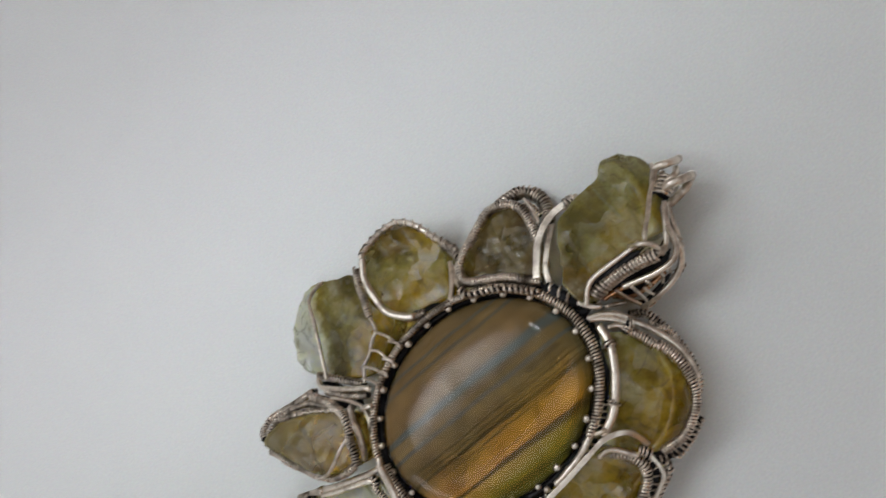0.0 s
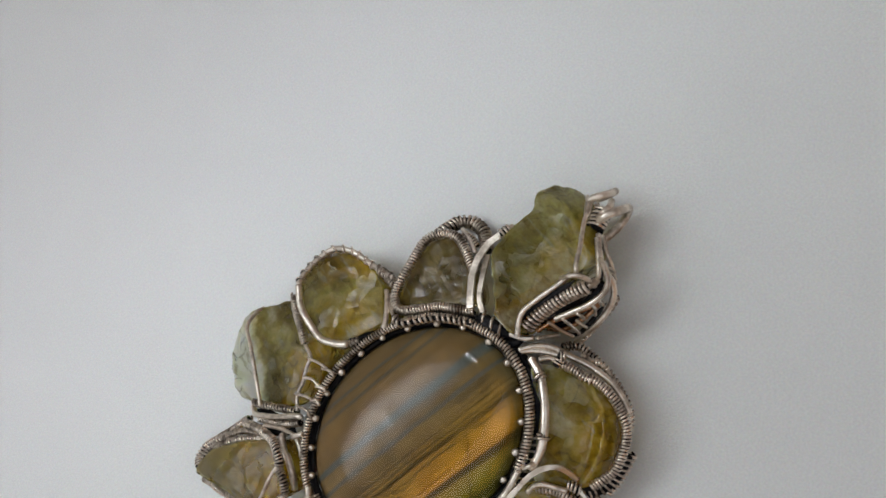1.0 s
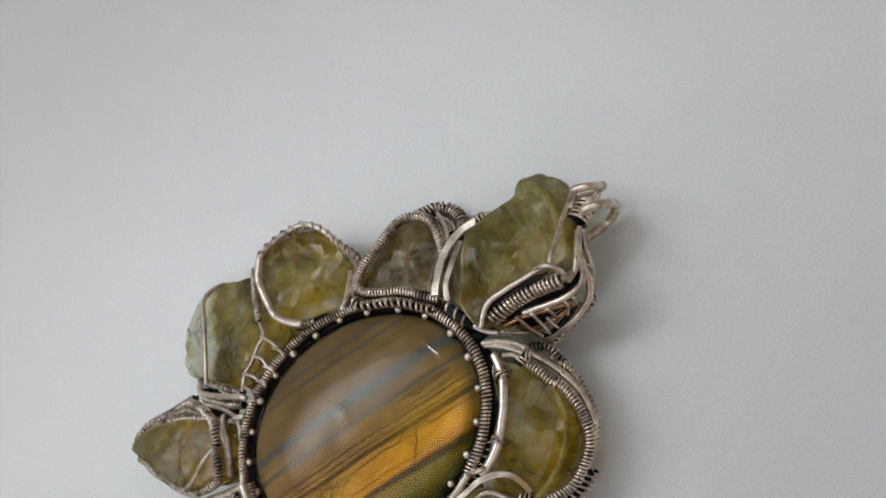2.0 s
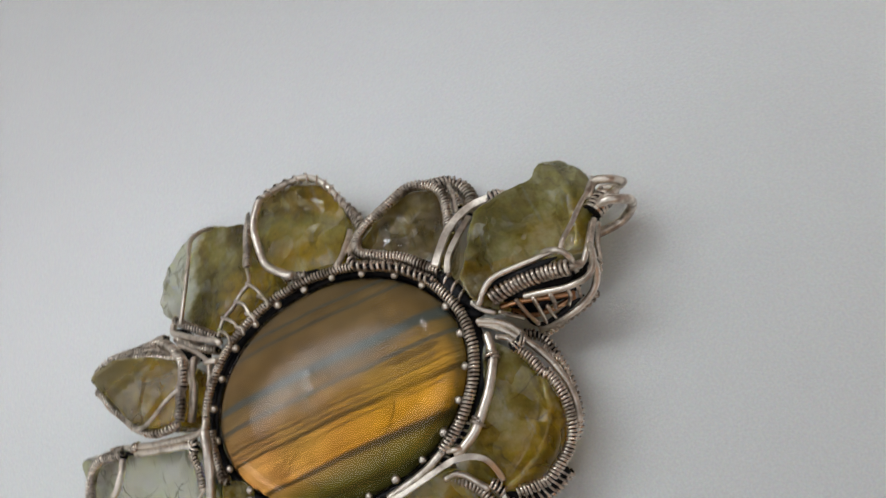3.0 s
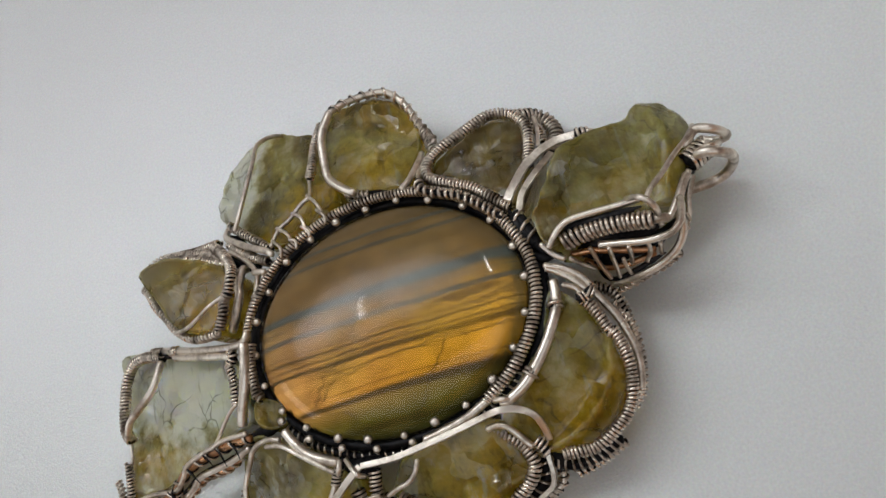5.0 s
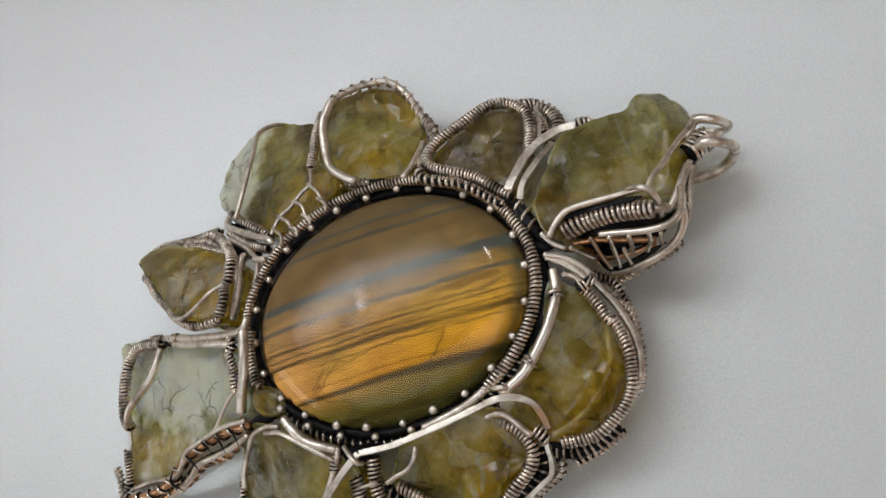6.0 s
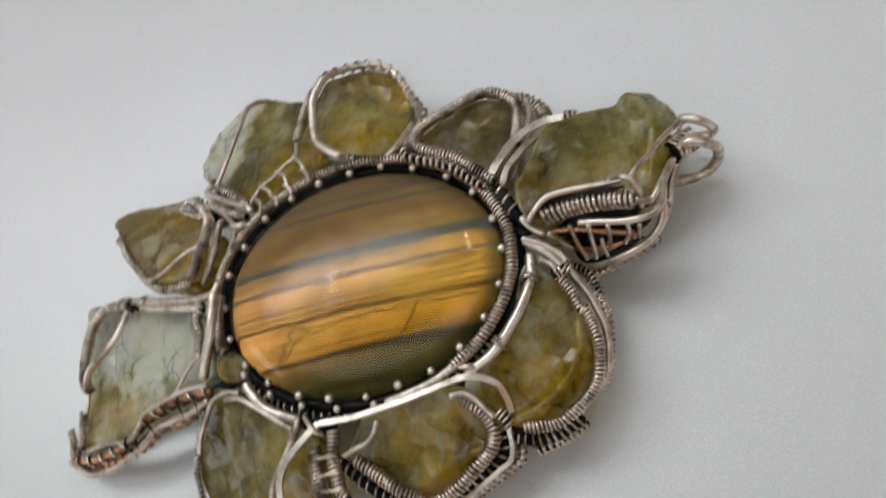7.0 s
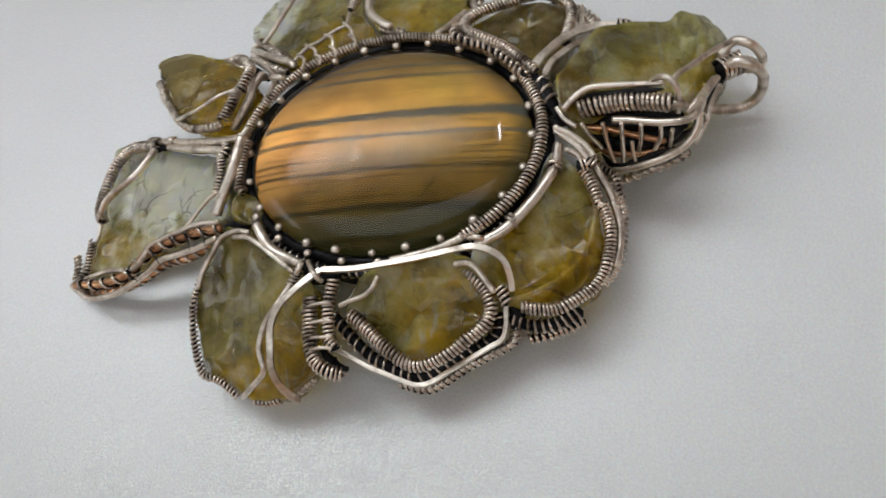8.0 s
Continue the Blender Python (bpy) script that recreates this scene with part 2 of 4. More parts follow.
    flash = mix(nodes, links, 1.0, flash, seams, "MULTIPLY")
    # flash faded towards the rim, painting in the dark edge that refraction shows
    rim_fade = calc(nodes, links, "ADD", calc(nodes, links, "POWER", calc(nodes, links, "DIVIDE", calc(nodes, links, "ADD", x, 1.5), 13.6), 2.0),
                calc(nodes, links, "POWER", calc(nodes, links, "DIVIDE", calc(nodes, links, "SUBTRACT", calc(nodes, links, "MULTIPLY_ADD", rough_edge, 0.8, y), 1.7), 10.5), 2.0))
    flash = mix(nodes, links, 1.0, flash, ramp(nodes, links, rim_fade, grey((0.80, 1.0), (1.0, 0.18))), "MULTIPLY")
    flash = mix(nodes, links, long_crack, flash, (0.05, 0.03, 0.0))
    flash = mix(nodes, links, 1.0, flash, (FLASH_GAIN, FLASH_GAIN, FLASH_GAIN), "MULTIPLY")
    dull = ramp(nodes, links, across, [(0.12, (0.036, 0.034, 0.011)), (0.36, (0.060, 0.058, 0.022)), (0.55, (0.14, 0.115, 0.055)), (0.75, (0.24, 0.16, 0.07)), (0.95, (0.20, 0.135, 0.06))])
    dull = mix(nodes, links, 1.0, dull, grain, "MULTIPLY")
    dull = mix(nodes, links, 1.0, dull, mix(nodes, links, 0.45, bands, (1.0, 1.0, 1.0)), "MULTIPLY")
    body = mix(nodes, links, blue, dull, (0.105, 0.125, 0.115))
    body = mix(nodes, links, long_crack, body, (0.03, 0.03, 0.012))
    links.new(body, out.inputs["Base Color"])
    out.inputs["Roughness"].default_value = 0.7
    out.inputs["Specular IOR Level"].default_value = 0.0
    sheen = nodes.new("ShaderNodeBsdfGlossy")
    sheen.inputs["Roughness"].default_value = FLASH_SPREAD
    links.new(flash, sheen.inputs["Color"])
    tilt = nodes.new("ShaderNodeCombineXYZ")
    for k, (flat, bow, way) in enumerate(((FLASH_TILT[0], FLASH_BEND, x), (FLASH_TILT[1], FLASH_BOW, y))):
        links.new(calc(nodes, links, "MULTIPLY_ADD", way, bow, flat), tilt.inputs[k])
    tilt.inputs[2].default_value = 1.0
    unit = nodes.new("ShaderNodeVectorMath")
    unit.operation = "NORMALIZE"
    links.new(tilt.outputs[0], unit.inputs[0])
    links.new(unit.outputs[0], sheen.inputs["Normal"])
    both = nodes.new("ShaderNodeAddShader")
    links.new(out.outputs[0], both.inputs[0])
    links.new(sheen.outputs[0], both.inputs[1])
    links.new(both.outputs[0], nodes["Material Output"].inputs["Surface"])
    return mat


# Lean of the inner sheets (and its change for each millimetre), their spread and strength.
FLASH_TILT, FLASH_BEND, FLASH_BOW, FLASH_SPREAD, FLASH_GAIN = (-0.050, 0.014), -0.006, -0.0230, 0.15, 0.106
# Dark bands: place across the stone and half width in mm, brightness, growth to the right, blue-grey share.
BANDS = [(-7.4, 0.3, 0.5, 0.0, 0.0), (-4.65, 0.42, 0.16, 0.55, 0.0), (-3.7, 0.1, 0.6, 0.0, 0.0), (-1.75, 0.1, 0.5, -0.3, 0.0), (-0.95, 0.3, 0.2, 0.4, 0.0),
         (-0.35, 0.11, 0.35, 0.0, 0.0), (0.3, 0.13, 0.3, -0.3, 0.0), (0.85, 0.07, 0.55, 0.0, 0.0), (2.35, 0.26, 0.25, 0.0, 0.8), (3.4, 0.08, 0.6, 0.0, 0.3),
         (4.45, 0.52, 0.10, 0.3, 1.0), (6.6, 0.06, 0.75, 0.0, 0.0), (8.9, 0.25, 0.3, 0.0, 0.5), (10.2, 0.22, 0.3, 0.0, 0.6)]


def plain(name, colour, rough, scale):
    mat, nodes, links, out = material(name)
    mottled = noise_tex(nodes, links, scale, 4)
    a, b = tuple(0.94 * c for c in colour), tuple(min(1, 1.04 * c) for c in colour)
    links.new(ramp(nodes, links, mottled, [(0.35, a), (0.65, b)]), out.inputs["Base Color"])
    out.inputs["Roughness"].default_value = rough
    return mat


card = card_material()
plaster = plain("wall_plaster", (0.64, 0.61, 0.58), 0.8, 6)
# Unseen east and south walls, coloured to bounce warm light onto the pendant.
warm_bounce = plain("warm_bounce_wall", (0.66, 0.42, 0.29), 0.8, 6)
orange_bounce = plain("orange_bounce_wall", (0.72, 0.38, 0.15), 0.6, 5)
boards = plain("floor_boards", (0.42, 0.30, 0.20), 0.5, 4)

# ---- mesh helpers ----


def part(name, verts, faces, mat, parent=None, label="", smooth=True):
    mesh = bpy.data.meshes.new(name)
    mesh.from_pydata([(MM * x, MM * y, MM * z) for x, y, z in verts], [], faces)
    mesh.polygons.foreach_set("use_smooth", [smooth] * len(mesh.polygons))
    mesh.materials.append(mat)
    ob = new(name, mesh)
    if parent:
        ob.parent = parent
    if label:
        tagged(ob, label)
    return ob


def part_empty(name, parent, label=""):
    ob = new(name)
    ob.empty_display_size = 0.005
    ob.parent = parent
    return tagged(ob, label)


def spline(points, step=0.2, closed=False):
    """A smooth line through the points, in even steps."""
    p = np.array(points, float)
    n = len(p)
    if closed:
        ext = np.vstack([p[-1:], p, p[:2]])
    else:
        ext = np.vstack([2 * p[0] - p[1], p, 2 * p[-1] - p[-2]])
    out = []
    for k in range(n if closed else n - 1):
        a, b, c, d = ext[k:k + 4]
        for u in np.linspace(0, 1, 12, endpoint=False):
            out.append(0.5 * (2 * b + (c - a) * u + (2 * a - 5 * b + 4 * c - d) * u * u + (3 * b - a - 3 * c + d) * u ** 3))
    out.append(p[0] if closed else p[-1])
    out = np.array(out)
    run = np.r_[0, np.cumsum(np.linalg.norm(np.diff(out, axis=0), axis=1))]
    count = max(3, int(run[-1] / step) + 1)
    at = np.linspace(0, run[-1], count)
    return np.stack([np.interp(at, run, out[:, k]) for k in range(out.shape[1])], 1)


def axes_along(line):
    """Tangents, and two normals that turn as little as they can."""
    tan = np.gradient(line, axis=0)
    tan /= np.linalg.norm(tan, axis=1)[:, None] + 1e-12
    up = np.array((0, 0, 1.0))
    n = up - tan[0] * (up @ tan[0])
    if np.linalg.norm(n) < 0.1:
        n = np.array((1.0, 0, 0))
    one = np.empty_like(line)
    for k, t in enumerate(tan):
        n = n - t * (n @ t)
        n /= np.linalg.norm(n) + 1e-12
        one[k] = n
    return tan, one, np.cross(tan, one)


def tube_mesh(line, wide, high, sides=8, closed=False, upright=False, caps=True, square=1.0):
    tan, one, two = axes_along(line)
    if upright:
        two = np.cross(np.array((0, 0, 1.0)), tan)
        two /= np.linalg.norm(two, axis=1)[:, None] + 1e-9
        one = np.cross(tan, two)
    verts, faces = [], []
    n = len(line)
    wide, high = np.broadcast_to(wide, n), np.broadcast_to(high, n)
    for k in range(n):
        for s in range(sides):
            a = 2 * math.pi * s / sides
            c, d = math.cos(a), math.sin(a)
            c, d = math.copysign(abs(c) ** square, c), math.copysign(abs(d) ** square, d)
            verts.append(line[k] + two[k] * wide[k] * c + one[k] * high[k] * d)
    for k in range(n if closed else n - 1):
        for s in range(sides):
            a, b = k * sides + s, k * sides + (s + 1) % sides
            c, d = ((k + 1) % n) * sides + (s + 1) % sides, ((k + 1) % n) * sides + s
            faces.append((a, b, c, d))
    if caps and not closed:
        for k, sign in ((0, -1), (n - 1, 1)):
            tip = len(verts)
            verts.append(line[k] + sign * tan[k] * 0.5 * high[k])
            for s in range(sides):
                a, b = k * sides + s, k * sides + (s + 1) % sides
                faces.append((b, a, tip) if sign < 0 else (a, b, tip))
    return verts, faces


SHAKE = random.Random(5)


def uneven(line, amount):
    """Hand-bent: small slow drifts off the smooth line."""
    seed = SHAKE.uniform(0, 100)
    return np.array([q + amount * np.array(noise.noise_vector(Vector((seed + q[0] * 0.35, q[1] * 0.35, q[2] * 0.35)))) for q in line])


def wire(points, radius, parent, mat):
    line = uneven(spline(points), 0.08)
    n = len(line)
    r = np.array([radius * (1 + 0.05 * noise.noise((0.8 * k, radius * 7, 3.3))) for k in range(n)])
    if mat == dark_silver:
        r *= np.clip(np.minimum(np.arange(n) + 1, n - np.arange(n)) / 8.0, 0.3, 1.0)
    return part("wire", *tube_mesh(line, r, r), mat, parent)


def band(points, wide, parent):
    """A wire hammered flat."""
    line = uneven(spline(points), 0.05)
    n = len(line)
    w = np.array([0.5 * wide * (1 + 0.10 * noise.noise((0.25 * k, wide * 9, 1.3))) for k in range(n)])
    return part("flat_wire", *tube_mesh(line, w, 0.16, 16, upright=True, square=0.3), silver, parent, "bright silver wire hammered flat", False)


def helix(line, radius, pitch, turn=0.0, steps=11):
    run = np.r_[0, np.cumsum(np.linalg.norm(np.diff(line, axis=0), axis=1))]
    count = max(8, int(run[-1] / pitch * steps))
    at = np.linspace(0, run[-1], count)
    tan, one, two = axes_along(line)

    def follow(a):
        return np.stack([np.interp(at, run, a[:, k]) for k in range(3)], 1)
    base, one, two = follow(line), follow(one), follow(two)
    drift = np.array([0.22 * noise.noise((0.9 * a, 4.1, turn)) for a in at])
    ang = 2 * math.pi * (at / pitch + drift) + turn
    r = radius * (1 + 0.05 * np.array([noise.noise((1.7 * a, 9.1, turn)) for a in at]))
    return base + (one * np.cos(ang)[:, None] + two * np.sin(ang)[:, None]) * r[:, None]


def wound(name, line, radius, gauge, pitch, parent, steps):
    """A fine blackened wire wound round the line, outer faces bright; the dark inner faces also paint shade into the
    grooves.
    """
    turn = SHAKE.uniform(0, 6.28)
    thread = helix(line, radius, pitch, turn, steps)
    tan = np.gradient(thread, axis=0)
    tan /= np.linalg.norm(tan, axis=1)[:, None] + 1e-12
    near = line[np.argmin(((thread[:, None, :] - line[None, :, :]) ** 2).sum(2), axis=1)]
    out = thread - near
    out -= tan * (out * tan).sum(1)[:, None]
    out /= np.linalg.norm(out, axis=1)[:, None] + 1e-12
    side = np.cross(tan, out)
    sides, n = 6, len(thread)
    angles = [2 * math.pi * (s + 0.5) / sides for s in range(sides)]
    verts = np.stack([thread + gauge * (side * math.cos(a) + out * math.sin(a)) for a in angles], 1).reshape(-1, 3)
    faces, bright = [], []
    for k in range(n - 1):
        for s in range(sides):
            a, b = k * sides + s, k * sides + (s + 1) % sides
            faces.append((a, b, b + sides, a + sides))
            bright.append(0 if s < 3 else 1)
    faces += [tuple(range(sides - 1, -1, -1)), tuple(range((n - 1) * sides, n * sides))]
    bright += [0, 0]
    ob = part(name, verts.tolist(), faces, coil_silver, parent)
    # Black on the inner faces: patina, and painted shade between the turns.
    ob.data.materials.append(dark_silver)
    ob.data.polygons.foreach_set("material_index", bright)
    return ob


def coil(points, parent, core=0.28, gauge=0.15, pitch=0.33):
    """Fine wire wound tight round a blackened core."""
    line = uneven(spline(points), 0.08)
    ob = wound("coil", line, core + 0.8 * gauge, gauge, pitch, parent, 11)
    part("core_wire", *tube_mesh(line[1:-1] if len(line) > 5 else line, core, core, 6), dark_silver, parent)
    return ob


def wraps(points, parent, core=0.3, gauge=0.14, pitch=0.8, mat=None):
    """A bare wire with open turns of fine wire round it."""
    line = uneven(spline(points), 0.08)
    ob = part("wound_wire", *tube_mesh(line, core, core, 8), mat or silver, parent)
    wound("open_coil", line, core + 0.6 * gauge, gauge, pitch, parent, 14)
    return ob


# ---- the pendant ----
CENTRE, LONG, SHORT, TURNED = (-0.34, 1.94), 13.24, 10.55, radians(-3.0)


def oval(angle, grow=0.0, z=9.0):
    """A point on the stone's oval, grown outward."""
    u, v = (LONG + grow) * math.cos(angle), (SHORT + grow) * math.sin(angle)
    c, s = math.cos(TURNED), math.sin(TURNED)
    return (CENTRE[0] + u * c - v * s, CENTRE[1] + u * s + v * c, z)


def raw_stone(outline, level_plane, rise, low, seed, tone, label):
    """A rough crystal: an uneven oval block, chipped by planes on top."""
    rng = random.Random(seed)
    area = sum(a[0] * b[1] - b[0] * a[1] for a, b in zip(outline, outline[1:] + outline[:1]))
    outline = outline if area > 0 else outline[::-1]
    rim = spline(outline, 0.5, closed=True)[:-1]
    mid = np.mean(outline, 0)
    height, slope_x, slope_y = level_plane
    n = len(rim)
    size = np.linalg.norm(rim - mid, axis=1).mean()
    cuts = []
    for _ in range(20):
        a, r = rng.uniform(0, 6.283), size * math.sqrt(rng.uniform(0.0, 0.9))
        steep = rng.uniform(0.1, 0.6)
        b = rng.uniform(0, 6.283)
        cuts.append((mid[0] + r * math.cos(a), mid[1] + r * math.sin(a), steep * math.cos(b), steep * math.sin(b), rng.uniform(0.0, 0.35) * rise))
    levels = [(0.60, 0), (0.86, 0), (0.97, 0.35), (1.0, 0.75), (1.0, 1)] + [(1 - (k / 18.0) ** 1.15, 2) for k in range(1, 18)]
    verts, faces = [], []

    def girdle(x, y):
        return height + slope_x * (x - mid[0]) + slope_y * (y - mid[1])

    def top(x, y, s):
        z = girdle(x, y) + rise * (1 - s ** 3)
        dome = 1 - s ** 3
        for cx, cy, gx, gy, d in cuts:
            z = min(z, girdle(cx, cy) + rise * 0.92 - d + gx * (x - cx) + gy * (y - cy) + 0.9 * (1 - dome))
        z = max(z, girdle(x, y) + 0.12 * rise * dome - 0.25)
        ridges = 0.22 * (0.3 - abs(noise.noise((x * 0.45, y * 0.45, seed)))) + 0.10 * noise.noise((x * 1.2, y * 1.2, seed + 4.0))
        return z + dome * ridges + 0.05 * noise.noise((x * 4, y * 4, seed))
    for s, level in levels:
        for k in range(n):
            jag = 1 + 0.05 * noise.noise((rim[k][0] * 0.9, rim[k][1] * 0.9, seed + 0.3 * min(level, 1) * 3))
            x, y = mid + (rim[k] - mid) * s * (jag if s > 0.5 else 1)
            if level <= 1:
                z = low + (girdle(x, y) - low) * level
            else:
                z = top(x, y, s)
            verts.append((x, y, max(low, z)))
    rings = len(levels)
    for j in range(rings - 1):
        for k in range(n):
            a, b = j * n + k, j * n + (k + 1) % n
            faces.append((a, b, b + n, a + n))
    peak = len(verts)
    verts.append((mid[0], mid[1], top(mid[0], mid[1], 0)))
    base = len(verts)
    verts.append((mid[0], mid[1], low))
    for k in range(n):
        a, b = (rings - 1) * n + k, (rings - 1) * n + (k + 1) % n
        faces.append((a, b, peak))
        faces.append(((k + 1) % n, k, base))
    return part("raw_stone", verts, faces, crystal_material("raw_crystal", *tone), pendant, label)


pendant = new("pendant")
pendant.empty_display_size = 0.02
tagged(pendant, "silver wire-wrapped pendant, gold banded gemstone and olive crystals, on white card", "pendant")

# The middle stone: a clear low dome over its banded layer.


def dome_mesh():
    verts, faces, n = [], [], 96
    profile = [(0.93, 4.2), (1.0, 6.0), (1.0, 8.0)]
    for k in range(1, 17):
        a = k / 17 * math.pi / 2
        profile.append((math.cos(a) ** 0.9, 8.0 + DOME * math.sin(a)))
    for s, z in profile:
        for k in range(n):
            x, y, _ = oval(2 * math.pi * k / n, -0.05)
            verts.append((CENTRE[0] + (x - CENTRE[0]) * s, CENTRE[1] + (y - CENTRE[1]) * s, z))
    for j in range(len(profile) - 1):
        for k in range(n):
            a, b = j * n + k, j * n + (k + 1) % n
            faces.append((a, b, b + n, a + n))
    tip = len(verts)
    verts.append((*CENTRE, 8.0 + DOME))
    last = (len(profile) - 1) * n
    for k in range(n):
        faces.append((last + k, last + (k + 1) % n, tip))
    faces.append(tuple(range(n - 1, -1, -1)))
    return verts, faces


DOME, LAYER = 3.8, 1.9
gem = part("gemstone", *dome_mesh(), gem_cover(), pendant, "polished oval cabochon with gold, grey and dark bands")
disc = []
for k in range(17):
    a = k / 16.5 * math.pi / 2
    s = math.cos(a) ** 0.9
    for x, y, _ in (oval(2 * math.pi * m / 96, -0.12) for m in range(96)):
        disc.append((CENTRE[0] + (x - CENTRE[0]) * s, CENTRE[1] + (y - CENTRE[1]) * s, 7.9 + (DOME - LAYER) * math.sin(a)))
disc_faces = [(j * 96 + k, j * 96 + (k + 1) % 96, (j + 1) * 96 + (k + 1) % 96, (j + 1) * 96 + k) for j in range(16) for k in range(96)] + [tuple(range(16 * 96, 17 * 96))]
part("banded_layer", disc, disc_faces, gem_layer(), gem, "gold and grey banded layer inside the gemstone")

# Its setting: a blackened cup, a ring of wire, coils and beads.
cup = []
for grow, z in ((0.0, 3.0), (0.0, 7.9), (0.12, 8.2), (0.3, 8.35), (0.6, 8.25), (0.8, 7.4), (0.7, 3.0)):
    cup += [oval(2 * math.pi * k / 96, grow + (0.16 * noise.noise((0.9 * k, z, 2.2)) if z > 8.0 else 0.0), z + (0.12 * noise.noise((0.7 * k, z, 8.4)) if z > 8.0 else 0.0)) for k in range(96)]
cup_faces = [(j * 96 + k, j * 96 + (k + 1) % 96, ((j + 1) % 7) * 96 + (k + 1) % 96, ((j + 1) % 7) * 96 + k) for j in range(7) for k in range(96)]
setting = part("setting", cup, [f[::-1] for f in cup_faces], dark_silver, pendant, "blackened silver cup round the gemstone")


def arc(start, end, grow, z, count=14):
    return [oval(radians(a), grow, z) for a in np.linspace(start, end, count)]


coil(arc(62, 182, 0.8, 9.2, 18), setting, 0.24, 0.14, 0.34)
coil(arc(-8, 62, 0.85, 9.3, 12), setting, 0.32, 0.15, 0.36)
coil(arc(-58, -8, 0.9, 9.3, 10), setting, 0.32, 0.15, 0.36)
wire(arc(-84, -50, 1.0, 9.2, 10), 0.4, setting, silver)
coil(arc(182, 200, 0.8, 9.1, 8), setting, 0.24, 0.14, 0.34)
# Black rings added to fill the gap under the coils with dark.
wraps(arc(204, 318, 1.2, 7.2, 24), setting, 0.36, 0.13, 0.75, dark_silver)
wire(arc(-42, 204, 1.25, 7.2, 36), 0.42, setting, dark_silver)


bead_verts, bead_faces = [], []
for j in range(1, 7):
    for k in range(12):
        a, b = math.pi * j / 7, 2 * math.pi * k / 12
        way = Vector((math.sin(a) * math.cos(b), math.sin(a) * math.sin(b), 0.85 * math.cos(a)))
        bead_verts.append(tuple(0.40 * (1 + 0.16 * noise.noise(2.2 * way + Vector((3.1, 0.4, 7.7)))) * way))
for j in range(5):
    for k in range(12):
        bead_faces.append((j * 12 + k, j * 12 + (k + 1) % 12, (j + 1) * 12 + (k + 1) % 12, (j + 1) * 12 + k)[::-1])
bead_faces += [tuple(range(12)), tuple(range(71, 59, -1))]
first_bead = None
walked, last, due = 0.0, None, 0.0
for step in range(1440):
    angle = radians(61.5) + 2 * math.pi * step / 1440
    here = Vector(oval(angle, 0.08 + 0.14 * math.sin(angle), 8.9))
    walked += (here - last).length if last else 0.0
    last = here
    if walked < due or due > 72.5:
        continue
    due += 3.13
    if first_bead is None:
        first_bead = part("bead", bead_verts, bead_faces, silver, setting)
        bead = first_bead
    else:
        bead = new("bead", first_bead.data)
        bead.parent = setting
    size = SHAKE.uniform(0.85, 1.1)
    bead.matrix_basis = Matrix.Translation(MM * (here + Vector((SHAKE.uniform(-0.1, 0.1), SHAKE.uniform(-0.1, 0.1), SHAKE.uniform(-0.1, 0.15))))) @ Matrix.Rotation(SHAKE.uniform(0, 6.28), 4, "Z") @ Matrix.Scale(size, 4)
    if angle > radians(190) and angle < radians(300):
        twin = new("bead", first_bead.data)
        twin.parent = setting
        out = Vector(oval(angle + 0.05, 0.75, 8.75))
        twin.matrix_basis = Matrix.Translation(MM * out) @ Matrix.Scale(0.9, 4)

# ---- petals: raw crystals in their wires ----

round_stone = raw_stone([(-2.4, 26.3), (-0.4, 26.7), (2, 26.6), (4.2, 25.6), (5.8, 22.9), (6.6, 20.1), (6.6, 17.7), (5.5, 15.5), (4.7, 13.7), (2.7, 14), (0.3, 14.9), (-1.2, 15.8), (-2.9, 18), (-3.7, 21.7)], (6.32, -0.03, -0.33), 2.8, 0.4, 3, (0.5, 0.3, 0.1, None, 60), "rounded olive green raw crystal held by silver wire")
wire([(-0.7, 23.8, 9), (-1.7, 22.1, 9.2), (-2.2, 20.7, 9), (-2.4, 18.4, 9.1), (-2.2, 16.9, 9.1), (-0.9, 15.1, 9.5), (0.1, 14.2, 9.7)], 0.42, round_stone, silver)
wraps([(-1, 24.3, 8.2), (0.5, 25.2, 7.3), (2.5, 25.6, 6.5), (4.5, 25.2, 6), (5.9, 23.5, 5.6), (6.7, 21.1, 5.9), (7.4, 18.9, 6.5), (8.2, 17.2, 7.2)], round_stone, 0.34, 0.14, 1.1)
coil([(-2.9, 24.7, 6.2), (-3.8, 22.5, 6.8), (-4.2, 20.2, 7.6), (-4.6, 18.4, 8.2)], round_stone, 0.28, 0.125, 0.34)
wire([(-4.9, 18.8, 7.5), (-5, 16.8, 8.1), (-6.1, 16.1, 8.3), (-7.5, 15, 8.5), (-8.8, 14.4, 8.5), (-9.8, 12.9, 8.8)], 0.2, round_stone, silver)
wire([(-5.1, 16.6, 8.7), (-4, 15, 9.6), (-3.6, 13.9, 9.6)], 0.16, round_stone, silver)
wire([(-6.8, 15.3, 9), (-5.7, 14.1, 9.8), (-5.5, 12.9, 9.8)], 0.16, round_stone, silver)
wire([(-4.1, 14.3, 9.6), (-3.3, 13.2, 9.9), (-3.5, 12.6, 9.6)], 0.16, round_stone, silver)
wire([(-5.9, 13.2, 9.7), (-5.2, 12.4, 9.9), (-5.3, 11.9, 9.6)], 0.16, round_stone, silver)
wire([(-8.7, 14.5, 9), (-7.3, 12.9, 10), (-7.2, 12.4, 9.7)], 0.16, round_stone, silver)
wire([(-7.3, 12.3, 9.9), (-6.7, 11.9, 9.9), (-6.9, 11.3, 9.6)], 0.16, round_stone, silver)
